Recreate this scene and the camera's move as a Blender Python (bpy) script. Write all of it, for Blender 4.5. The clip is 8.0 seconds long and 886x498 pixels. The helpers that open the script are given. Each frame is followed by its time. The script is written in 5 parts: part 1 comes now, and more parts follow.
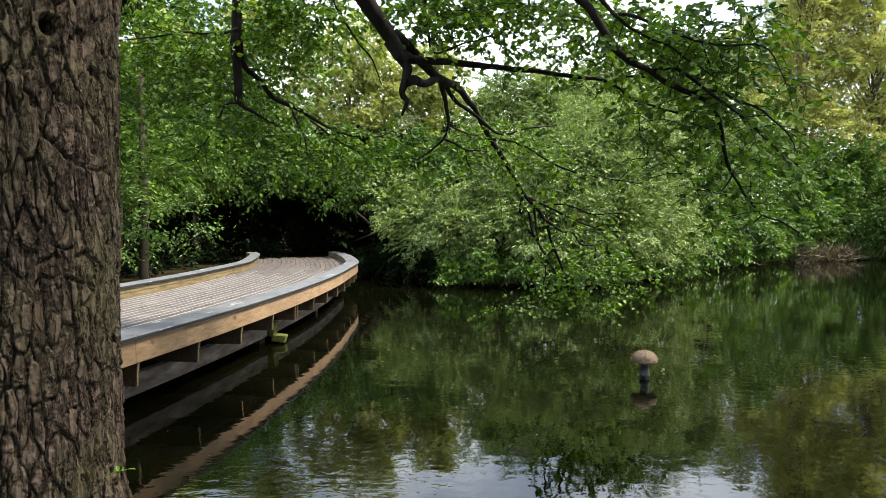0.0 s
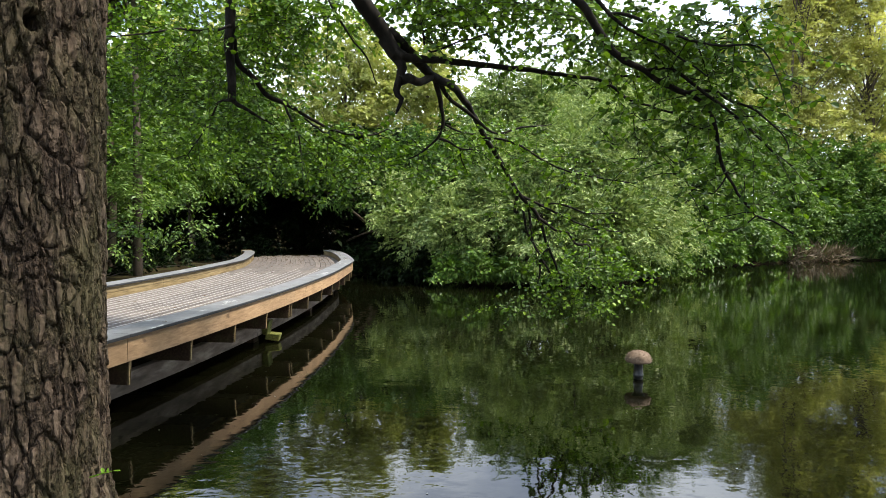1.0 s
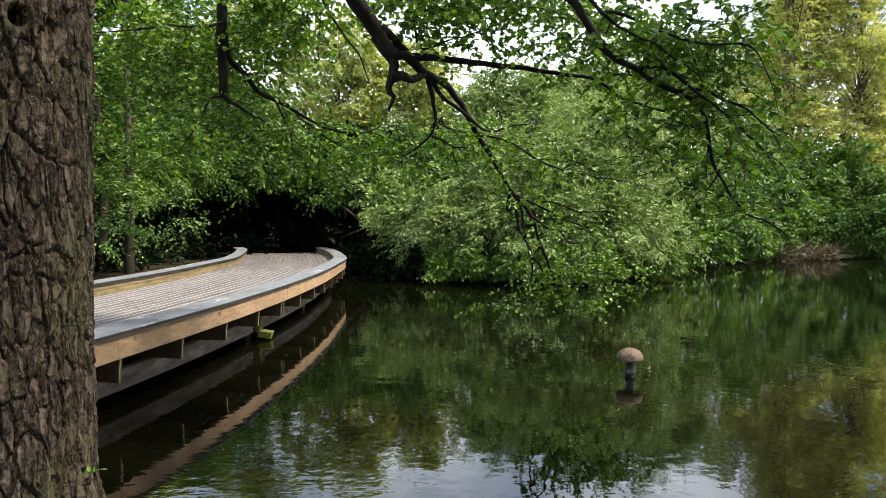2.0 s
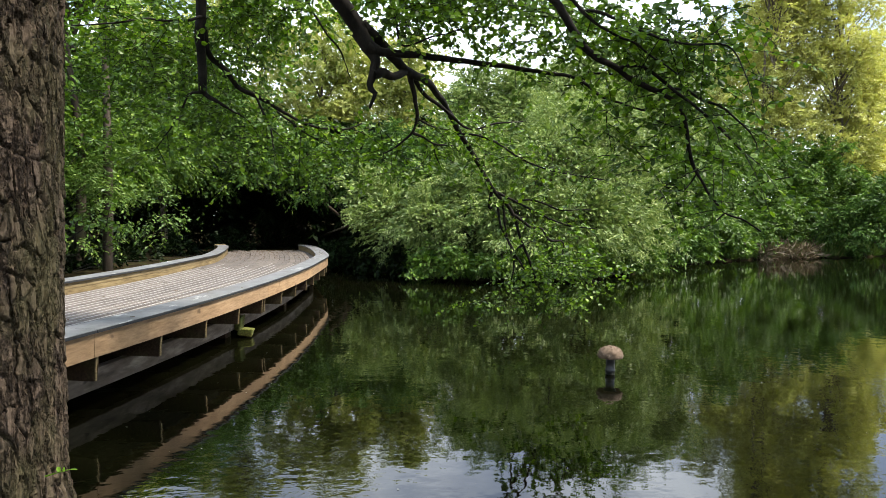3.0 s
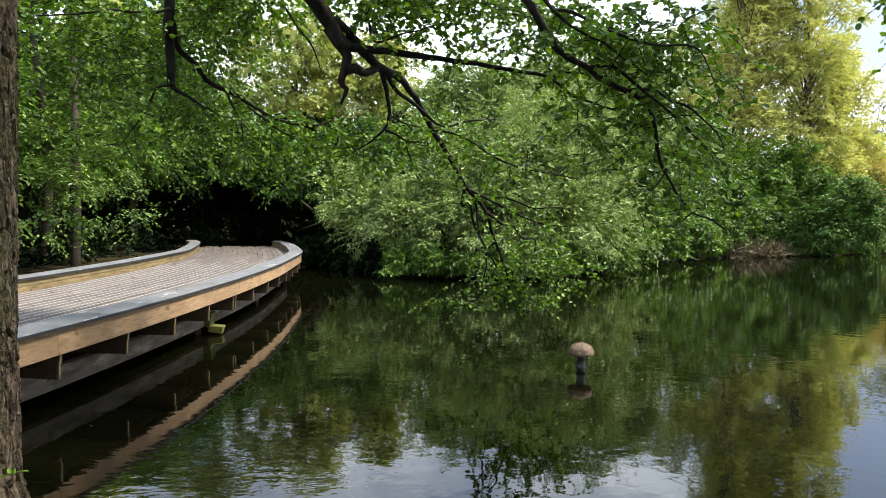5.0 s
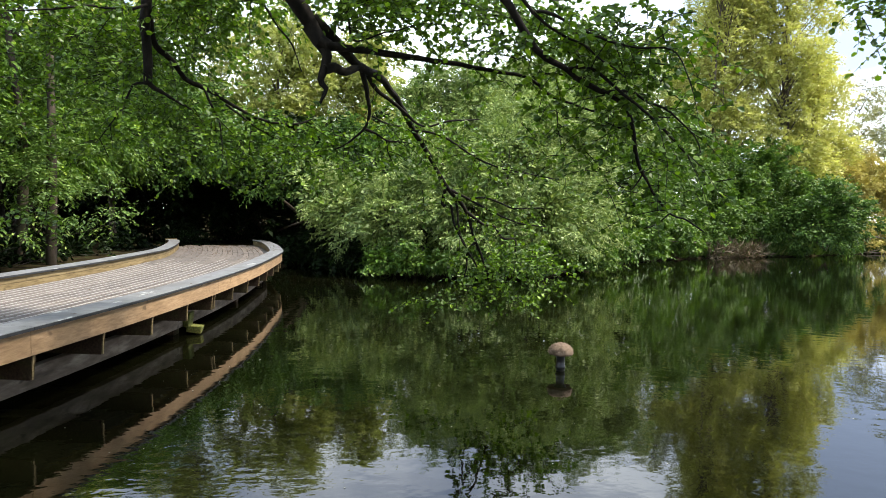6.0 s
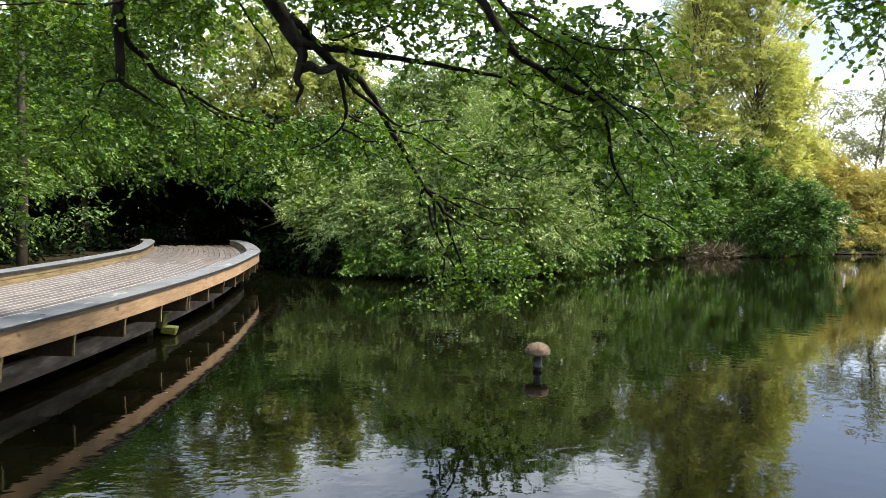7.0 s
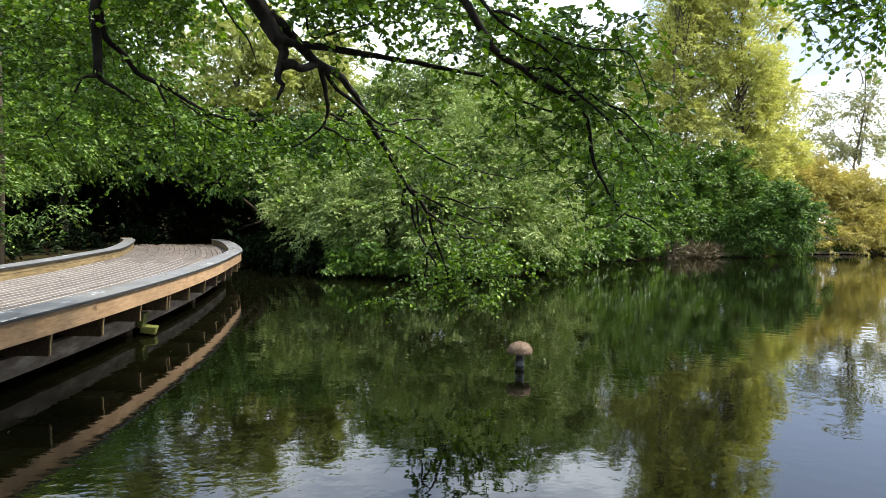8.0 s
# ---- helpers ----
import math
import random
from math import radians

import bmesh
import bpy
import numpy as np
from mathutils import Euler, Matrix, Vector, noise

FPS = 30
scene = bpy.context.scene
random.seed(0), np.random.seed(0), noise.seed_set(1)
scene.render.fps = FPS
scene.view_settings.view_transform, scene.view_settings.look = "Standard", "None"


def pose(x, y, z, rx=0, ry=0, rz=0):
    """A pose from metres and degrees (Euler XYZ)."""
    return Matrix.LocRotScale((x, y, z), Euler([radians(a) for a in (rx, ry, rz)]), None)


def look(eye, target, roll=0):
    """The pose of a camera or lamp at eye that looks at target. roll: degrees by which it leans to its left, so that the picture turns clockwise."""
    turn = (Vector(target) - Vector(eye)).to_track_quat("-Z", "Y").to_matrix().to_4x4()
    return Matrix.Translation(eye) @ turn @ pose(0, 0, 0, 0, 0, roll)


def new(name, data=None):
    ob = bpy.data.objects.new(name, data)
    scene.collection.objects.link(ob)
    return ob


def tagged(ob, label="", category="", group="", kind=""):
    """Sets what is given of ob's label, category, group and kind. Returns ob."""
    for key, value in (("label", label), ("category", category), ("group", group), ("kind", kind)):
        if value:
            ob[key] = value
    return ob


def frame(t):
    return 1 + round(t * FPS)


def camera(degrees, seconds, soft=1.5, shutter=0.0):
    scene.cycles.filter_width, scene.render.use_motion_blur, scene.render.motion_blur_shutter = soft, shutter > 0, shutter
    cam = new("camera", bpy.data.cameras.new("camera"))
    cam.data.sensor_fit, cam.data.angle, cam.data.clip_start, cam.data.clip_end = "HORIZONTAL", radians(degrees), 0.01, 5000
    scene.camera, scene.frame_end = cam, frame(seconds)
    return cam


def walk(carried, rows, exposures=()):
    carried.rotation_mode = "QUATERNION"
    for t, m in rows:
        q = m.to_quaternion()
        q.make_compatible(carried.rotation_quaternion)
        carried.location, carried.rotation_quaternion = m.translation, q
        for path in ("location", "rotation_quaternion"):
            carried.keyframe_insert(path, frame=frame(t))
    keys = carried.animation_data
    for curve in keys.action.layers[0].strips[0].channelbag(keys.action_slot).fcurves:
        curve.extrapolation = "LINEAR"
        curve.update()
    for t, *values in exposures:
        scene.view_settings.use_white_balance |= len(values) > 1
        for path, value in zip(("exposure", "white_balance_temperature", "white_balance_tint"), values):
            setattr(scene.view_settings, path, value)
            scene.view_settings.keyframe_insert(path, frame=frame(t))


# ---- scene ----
cam = camera(67.8, 8.0, soft=0.75)
PATH = [
    (0, 0.000, 0.000, 1.900, 87.783, 0.152, 0.000),
    (0.5, 0.009, 0.016, 1.901, 87.721, 0.022, -0.120),
    (1, 0.017, 0.019, 1.905, 87.652, -0.106, -0.358),
    (2.5, 0.039, 0.026, 1.905, 87.371, -0.336, -1.481),
    (3, 0.051, 0.029, 1.905, 87.279, -0.484, -2.345),
    (3.5, 0.062, 0.033, 1.904, 87.198, -0.568, -3.093),
    (4, 0.069, 0.033, 1.907, 87.144, -0.711, -3.503),
    (4.5, 0.079, 0.031, 1.908, 87.057, -0.784, -3.889),
    (6, 0.120, 0.030, 1.917, 86.995, -1.115, -5.900),
    (6.5, 0.130, 0.031, 1.916, 87.043, -1.193, -6.815),
    (7, 0.144, 0.031, 1.913, 87.075, -1.218, -7.686),
    (7.5, 0.159, 0.035, 1.910, 87.092, -1.301, -8.576),
    (8, 0.168, 0.036, 1.909, 87.065, -1.392, -9.035),
]
walk(cam, [(r[0], pose(*r[1:])) for r in PATH], exposures=[(0, 0.85, 6960, 10), (8, 0.87, 6920, 10)])

# ---- world and sun: bright overcast sky with broken cloud ----
SUN_EL, SUN_ROT = radians(56), radians(97)
world = bpy.data.worlds.new("world")
scene.world = world
world.use_nodes = True
wn, wl = world.node_tree.nodes, world.node_tree.links
wn.clear()
w_out = wn.new("ShaderNodeOutputWorld")
w_bg = wn.new("ShaderNodeBackground")
w_sky = wn.new("ShaderNodeTexSky")
w_sky.sky_type = "NISHITA"
w_sky.sun_disc = False
w_sky.sun_elevation, w_sky.sun_rotation = SUN_EL, SUN_ROT
w_co = wn.new("ShaderNodeTexCoord")
w_map = wn.new("ShaderNodeMapping")
w_map.inputs["Scale"].default_value = (1.0, 1.0, 2.6)
w_noise = wn.new("ShaderNodeTexNoise")
w_noise.inputs["Scale"].default_value = 2.3
w_noise.inputs["Detail"].default_value = 6
w_ramp = wn.new("ShaderNodeValToRGB")
w_ramp.color_ramp.elements[0].position = 0.46
w_ramp.color_ramp.elements[0].color = (8.8, 11.6, 17.6, 1)
w_ramp.color_ramp.elements[1].position = 0.62
w_ramp.color_ramp.elements[1].color = (29.0, 32.5, 37.0, 1)
w_mix = wn.new("ShaderNodeMix")
w_mix.data_type = "RGBA"
w_mix.inputs[0].default_value = 0.85
wl.new(w_co.outputs["Generated"], w_map.inputs[0])
wl.new(w_map.outputs[0], w_noise.inputs["Vector"])
# a bank of white cloud low down, broken cloud with blue-grey gaps higher up
w_sep = wn.new("ShaderNodeSeparateXYZ")
w_fall = wn.new("ShaderNodeMath")
w_fall.operation = "MULTIPLY_ADD"
w_fall.inputs[1].default_value, w_fall.inputs[2].default_value = -0.9, 0.29
w_add = wn.new("ShaderNodeMath")
w_add.operation = "ADD"
wl.new(w_co.outputs["Generated"], w_sep.inputs[0])
w_least = wn.new("ShaderNodeMath")
w_least.operation = "MAXIMUM"
w_least.inputs[1].default_value = 0.0
wl.new(w_sep.outputs[2], w_fall.inputs[0])
wl.new(w_fall.outputs[0], w_least.inputs[0])
wl.new(w_least.outputs[0], w_add.inputs[0])
wl.new(w_noise.outputs[0], w_add.inputs[1])
wl.new(w_add.outputs[0], w_ramp.inputs[0])
wl.new(w_sky.outputs[0], w_mix.inputs[6])
wl.new(w_ramp.outputs[0], w_mix.inputs[7])
wl.new(w_mix.outputs[2], w_bg.inputs[0])
w_bg.inputs[1].default_value = 0.06
wl.new(w_bg.outputs[0], w_out.inputs[0])

sun = new("sun", bpy.data.lights.new("sun", "SUN"))
sun.data.energy, sun.data.angle, sun.data.color = 5.4, radians(7), (1.0, 0.95, 0.86)
sun_way = Vector((math.sin(SUN_ROT) * math.cos(SUN_EL), math.cos(SUN_ROT) * math.cos(SUN_EL), math.sin(SUN_EL)))
sun.matrix_world = look(sun_way * 100, (0, 0, 0))


# ---- materials ----
def material(name):
    m = bpy.data.materials.new(name)
    m.use_nodes = True
    n, l = m.node_tree.nodes, m.node_tree.links
    return m, n, l, n["Principled BSDF"]


def put(n, l, socket, value):
    if isinstance(value, (int, float, tuple)):
        socket.default_value = value
    else:
        l.new(value, socket)


def noise_tex(n, l, scale, detail=4, stretch=(1, 1, 1), rough=0.55, source="Object"):
    co = n.new("ShaderNodeTexCoord")
    mp = n.new("ShaderNodeMapping")
    mp.inputs["Scale"].default_value = stretch
    tx = n.new("ShaderNodeTexNoise")
    tx.inputs["Scale"].default_value, tx.inputs["Detail"].default_value, tx.inputs["Roughness"].default_value = scale, detail, rough
    l.new(co.outputs[source], mp.inputs[0])
    l.new(mp.outputs[0], tx.inputs["Vector"])
    return tx.outputs[0]


def ramp(n, l, value, *stops):
    r = n.new("ShaderNodeValToRGB")
    while len(r.color_ramp.elements) < len(stops):
        r.color_ramp.elements.new(0.5)
    for e, (p, c) in zip(r.color_ramp.elements, stops):
        e.position, e.color = p, (*c, 1)
    l.new(value, r.inputs[0])
    return r.outputs[0]


def mix(n, l, a, b, fac, mode="MIX"):
    x = n.new("ShaderNodeMix")
    x.data_type, x.blend_type = "RGBA", mode
    put(n, l, x.inputs[0], fac)
    for s, v in ((x.inputs[6], a), (x.inputs[7], b)):
        put(n, l, s, (*v, 1) if isinstance(v, tuple) else v)
    return x.outputs[2]


def bump(n, l, bsdf, height, strength, distance):
    b = n.new("ShaderNodeBump")
    b.inputs["Strength"].default_value, b.inputs["Distance"].default_value = strength, distance
    l.new(height, b.inputs["Height"])
    l.new(b.outputs[0], bsdf.inputs["Normal"])


def leaf_material(name, dark, light, accent, share=0.08, through_light=0.35, gloss=0.35, patch=0.5):
    """Foliage: every leaf its own tint, slow drifts from bough to bough, light passing through the blade."""
    m, n, l, b = material(name)
    g = n.new("ShaderNodeNewGeometry")
    tint = ramp(n, l, g.outputs["Random Per Island"], (0.0, dark), (1 - share, light), (1.0, accent))
    drift = noise_tex(n, l, patch, 3)
    drift = ramp(n, l, drift, (0.3, (0.66, 0.7, 0.62)), (0.7, (1.2, 1.15, 1.05)))
    colour = mix(n, l, tint, drift, 1.0, "MULTIPLY")
    l.new(colour, b.inputs["Base Color"])
    b.inputs["Roughness"].default_value = 0.48
    b.inputs["Specular IOR Level"].default_value = gloss
    t = n.new("ShaderNodeBsdfTranslucent")
    l.new(mix(n, l, colour, (1.0, 1.1, 0.35), 0.5, "MULTIPLY"), t.inputs[0])
    s = n.new("ShaderNodeMixShader")
    s.inputs[0].default_value = through_light
    l.new(b.outputs[0], s.inputs[1])
    l.new(t.outputs[0], s.inputs[2])
    l.new(s.outputs[0], n["Material Output"].inputs[0])
    return m


def wood_material(name, dark, mid, light, rough=0.75, grain=(40, 2.2, 40), knots=True, green=0.0):
    m, n, l, b = material(name)
    fine = noise_tex(n, l, 1.0, 6, grain, 0.6)
    c = ramp(n, l, fine, (0.28, dark), (0.5, mid), (0.74, light))
    stain = noise_tex(n, l, 1.6, 5)
    c = mix(n, l, c, ramp(n, l, stain, (0.32, (0.5, 0.46, 0.42)), (0.62, (1, 1, 1))), 0.55, "MULTIPLY")
    if knots:
        c = mix(n, l, c, tuple(v * 0.45 for v in dark), ramp(n, l, noise_tex(n, l, 8.0, 2, (1, 0.5, 1), 0.4), (0.67, (0, 0, 0)), (0.75, (0.85, 0.85, 0.85))))
    if green:
        c = mix(n, l, c, (0.10, 0.13, 0.03), ramp(n, l, noise_tex(n, l, 4.0, 5), (0.45, (0, 0, 0)), (0.6, (green, green, green))))
    info = n.new("ShaderNodeObjectInfo")
    c = mix(n, l, c, ramp(n, l, info.outputs["Random"], (0, (0.8, 0.8, 0.82)), (1, (1.12, 1.1, 1.06))), 1.0, "MULTIPLY")
    l.new(c, b.inputs["Base Color"])
    b.inputs["Roughness"].default_value = rough
    b.inputs["Specular IOR Level"].default_value = 0.3
    bump(n, l, b, fine, 0.5, 0.004)
    return m


def bark_material(name, dark, mid, light, moss, scale=1.0, fleck=0.0):
    """Bark: slow drifts of colour, fine vertical grain, flecks of moss, thin horizontal wrinkles, and cracks with dirt
    and shade in their colour.
    """
    m, n, l, b = material(name)
    big = noise_tex(n, l, 7 * scale, 5, (1, 1, 0.35))
    fine = noise_tex(n, l, 150 * scale, 6, (1, 1, 0.3), 0.7)
    c = ramp(n, l, big, (0.3, dark), (0.52, mid), (0.72, light))
    c = mix(n, l, c, ramp(n, l, fine, (0.34, (0.42, 0.40, 0.38)), (0.64, (1.35, 1.31, 1.27))), 0.75, "MULTIPLY")
    normal = None
    if fleck:
        co = n.new("ShaderNodeTexCoord")
        bent = co.outputs["Object"]
        for size, amount in ((6.0, 0.05), (24.0, 0.016), (80.0, 0.006)):
            bend, wv = n.new("ShaderNodeTexNoise"), n.new("ShaderNodeVectorMath")
            bend.inputs["Scale"].default_value, bend.inputs["Detail"].default_value = size, 3
            l.new(co.outputs["Object"], bend.inputs["Vector"])
            wv.operation = "MULTIPLY_ADD"
            wv.inputs[1].default_value = (amount, amount, amount * 2)
            l.new(bend.outputs[1], wv.inputs[0])
            l.new(bent, wv.inputs[2])
            bent = wv.outputs[0]
        mp, flakes = n.new("ShaderNodeMapping"), n.new("ShaderNodeTexVoronoi")
        mp.inputs["Scale"].default_value = (27, 27, 8)
        l.new(bent, mp.inputs[0])
        flakes.feature = "DISTANCE_TO_EDGE"
        flakes.inputs["Scale"].default_value = 1.0
        l.new(mp.outputs[0], flakes.inputs["Vector"])
        # crack lines darkened in the colour, for dirt and for the shade inside them
        c = mix(n, l, c, ramp(n, l, flakes.outputs["Distance"], (0.0, (0.30, 0.28, 0.26)), (0.05, (0.5, 0.48, 0.46)), (0.13, (1, 1, 1))), 0.9, "MULTIPLY")
        crack = n.new("ShaderNodeBump")
        crack.inputs["Strength"].default_value, crack.inputs["Distance"].default_value = 1.0, 0.014
        l.new(ramp(n, l, flakes.outputs["Distance"], (0.0, (0, 0, 0)), (0.16, (1, 1, 1))), crack.inputs["Height"])
        normal = crack.outputs[0]
        c = mix(n, l, c, ramp(n, l, noise_tex(n, l, 55, 4, (0.6, 0.6, 2.6), 0.6), (0.36, (0.5, 0.48, 0.46)), (0.5, (1, 1, 1))), fleck, "MULTIPLY")
        # vein-like cracks darkened too, dirt and shade together
        vein = ramp(n, l, noise_tex(n, l, 17, 6, (1, 1, 0.26), 0.62), (0.455, (1, 1, 1)), (0.49, (0.4, 0.38, 0.36)), (0.51, (0.4, 0.38, 0.36)), (0.545, (1, 1, 1)))
        c = mix(n, l, c, vein, 0.5, "MULTIPLY")
    if moss:
        c = mix(n, l, c, moss, ramp(n, l, noise_tex(n, l, 5 * scale, 6, (1, 1, 0.4), 0.7), (0.44, (0, 0, 0)), (0.64, (0.6, 0.6, 0.6))))
    l.new(c, b.inputs["Base Color"])
    b.inputs["Roughness"].default_value = 0.92
    b.inputs["Specular IOR Level"].default_value = 0.2
    b2 = n.new("ShaderNodeBump")
    b2.inputs["Strength"].default_value, b2.inputs["Distance"].default_value = 0.8, 0.003 / scale
    l.new(fine, b2.inputs["Height"])
    if fleck:
        b1 = n.new("ShaderNodeBump")
        b1.inputs["Strength"].default_value, b1.inputs["Distance"].default_value = 1.0, 0.012
        l.new(vein, b1.inputs["Height"])
        l.new(normal, b1.inputs["Normal"])
        l.new(b1.outputs[0], b2.inputs["Normal"])
    l.new(b2.outputs[0], b.inputs["Normal"])
    return m


M_ALDER = leaf_material("alder_leaf", (0.029, 0.076, 0.005), (0.120, 0.235, 0.011), (0.20, 0.34, 0.020), 0.12, 0.34, 0.4, 0.8)
M_WILLOW = leaf_material("willow_leaf", (0.084, 0.150, 0.034), (0.262, 0.355, 0.105), (0.50, 0.58, 0.27), 0.22, 0.24, 0.45, 0.7)
M_SHRUB = leaf_material("shrub_leaf", (0.029, 0.078, 0.008), (0.122, 0.228, 0.024), (0.25, 0.37, 0.048), 0.12, 0.33, 0.4, 0.5)
M_BRAMBLE = leaf_material("bramble_leaf", (0.038, 0.095, 0.012), (0.108, 0.208, 0.028), (0.20, 0.315, 0.05), 0.15, 0.35, 0.4, 0.9)
M_DARK = leaf_material("elder_leaf", (0.026, 0.068, 0.014), (0.095, 0.188, 0.036), (0.20, 0.32, 0.075), 0.16, 0.28, 0.25, 0.6)
M_ELDER = leaf_material("compound_leaf", (0.050, 0.110, 0.020), (0.14, 0.235, 0.052), (0.26, 0.33, 0.11), 0.15, 0.25, 0.4, 0.8)
M_POPLAR = leaf_material("poplar_leaf", (0.41, 0.43, 0.12), (0.55, 0.555, 0.20), (0.60, 0.56, 0.26), 0.25, 0.48, 0.35, 0.25)
M_GOLD = leaf_material("golden_willow_leaf", (0.33, 0.29, 0.09), (0.52, 0.44, 0.15), (0.53, 0.49, 0.20), 0.25, 0.4, 0.3, 0.2)
M_OLIVE = leaf_material("olive_tree_leaf", (0.32, 0.36, 0.11), (0.47, 0.50, 0.18), (0.52, 0.49, 0.25), 0.2, 0.5, 0.3, 0.2)
M_FARLEAF = leaf_material("far_tree_leaf", (0.20, 0.21, 0.10), (0.34, 0.35, 0.19), (0.45, 0.42, 0.27), 0.2, 0.35, 0.3, 0.2)
# undergrowth leaves made near-black: the deep shade there is in their colour
M_IVY_SHADE = leaf_material("shaded_ivy_leaf", (0.005, 0.012, 0.004), (0.013, 0.028, 0.007), (0.03, 0.055, 0.013), 0.06, 0.12, 0.10, 0.8)
M_GRASS = leaf_material("grass_blade", (0.05, 0.10, 0.02), (0.12, 0.20, 0.04), (0.24, 0.24, 0.09), 0.15, 0.3, 0.3, 0.6)
M_REED = leaf_material("dead_reed", (0.10, 0.075, 0.05), (0.20, 0.155, 0.11), (0.32, 0.26, 0.20), 0.2, 0.15, 0.2, 0.8)

M_BARK = bark_material("trunk_bark", (0.078, 0.057, 0.043), (0.109, 0.081, 0.060), (0.148, 0.112, 0.085), (0.095, 0.088, 0.040), fleck=0.5)
# near-black limbs: their shaded, backlit side is put into the bark's colour
M_LIMB_SHADE = bark_material("limb_bark_shade", (0.006, 0.005, 0.0045), (0.013, 0.011, 0.009), (0.028, 0.023, 0.019), None, 2.0)
M_FARBARK = bark_material("far_bark", (0.06, 0.05, 0.04), (0.12, 0.10, 0.08), (0.20, 0.17, 0.14), None, 0.5)
M_ASHBARK = bark_material("ash_bark", (0.022, 0.017, 0.013), (0.045, 0.035, 0.027), (0.08, 0.063, 0.05), (0.045, 0.05, 0.018), 0.7)
M_FASCIA = wood_material("larch_fascia", (0.215, 0.136, 0.076), (0.325, 0.215, 0.123), (0.42, 0.295, 0.178), 0.7)
M_KERB = wood_material("green_softwood", (0.10, 0.073, 0.034), (0.195, 0.147, 0.074), (0.28, 0.22, 0.125), 0.75)
# under-deck timber: dark brown with the shade below the deck in its colour
M_JOIST_SHADE = wood_material("weathered_joist_shade", (0.022, 0.012, 0.007), (0.050, 0.028, 0.016), (0.085, 0.053, 0.031), 0.8, green=0.15)
M_MOSSY = wood_material("mossy_timber", (0.035, 0.036, 0.010), (0.095, 0.098, 0.022), (0.18, 0.185, 0.04), 0.9, green=0.6)
M_DECK = wood_material("deck_board", (0.074, 0.062, 0.055), (0.120, 0.104, 0.093), (0.170, 0.151, 0.137), 0.7)
M_STEEL = wood_material("grey_bearer", (0.045, 0.033, 0.024), (0.115, 0.092, 0.074), (0.27, 0.235, 0.20), 0.8, (5, 2.0, 9))


def plain(name, colour, rough, variation=0.35, scale=8.0, spec=0.4, relief=0.0):
    m, n, l, b = material(name)
    v = noise_tex(n, l, scale, 6, rough=0.65)
    lo, hi = tuple(c * (1 - variation) for c in colour), tuple(min(1, c * (1 + variation)) for c in colour)
    l.new(ramp(n, l, v, (0.3, lo), (0.7, hi)), b.inputs["Base Color"])
    b.inputs["Roughness"].default_value, b.inputs["Specular IOR Level"].default_value = rough, spec
    if relief:
        bump(n, l, b, v, 0.6, relief)
    return m


def coping_material():
    """Slate-grey weathered coping with pale dried smears and dark damp patches."""
    m, n, l, b = material("slate_grey_coping")
    v = noise_tex(n, l, 5.0, 7, rough=0.68)
    c = ramp(n, l, v, (0.3, (0.085, 0.089, 0.093)), (0.7, (0.175, 0.18, 0.186)))
    c = mix(n, l, c, (0.09, 0.085, 0.075), ramp(n, l, noise_tex(n, l, 1.7, 5), (0.52, (0, 0, 0)), (0.68, (0.7, 0.7, 0.7))))
    c = mix(n, l, c, (0.52, 0.52, 0.50), ramp(n, l, noise_tex(n, l, 3.1, 4, (1.6, 0.7, 1), 0.6), (0.63, (0, 0, 0)), (0.70, (0.75, 0.75, 0.75))))
    l.new(c, b.inputs["Base Color"])
    b.inputs["Roughness"].default_value, b.inputs["Specular IOR Level"].default_value = 0.6, 0.3
    bump(n, l, b, v, 0.6, 0.003)
    return m


M_FELT = coping_material()
M_EDGE = plain("coping_edge", (0.022, 0.024, 0.028), 0.6, 0.3, 9.0)
M_STRIP = plain("pale_grit_strip", (0.30, 0.287, 0.27), 0.8, 0.25, 30.0, 0.3, 0.001)
M_PIPE = plain("black_pipe", (0.012, 0.013, 0.014), 0.35, 0.4, 20.0, 0.5)
M_CAP = plain("brown_bristle", (0.150, 0.108, 0.078), 0.9, 0.22, 60.0, 0.2, 0.006)
M_BRISTLE = plain("pale_bristle", (0.22, 0.175, 0.13), 0.9, 0.3, 60.0, 0.2)
M_FLECK = plain("floating_fluff", (0.30, 0.30, 0.26), 0.8, 0.2, 40.0)
M_LITTER = plain("dry_leaf", (0.105, 0.066, 0.040), 0.85, 0.5, 14.0, 0.2)
M_SPRIG = leaf_material("fresh_sprig", (0.16, 0.34, 0.03), (0.22, 0.44, 0.04), (0.3, 0.5, 0.06), 0.2, 0.4)


def soil_material():
    m, n, l, b = material("bank_soil")
    a = noise_tex(n, l, 2.5, 8, rough=0.7)
    c = ramp(n, l, a, (0.3, (0.010, 0.008, 0.005)), (0.52, (0.026, 0.021, 0.012)), (0.72, (0.03, 0.042, 0.012)))
    l.new(c, b.inputs["Base Color"])
    b.inputs["Roughness"].default_value, b.inputs["Specular IOR Level"].default_value = 0.95, 0.0
    bump(n, l, b, a, 0.8, 0.05)
    return m


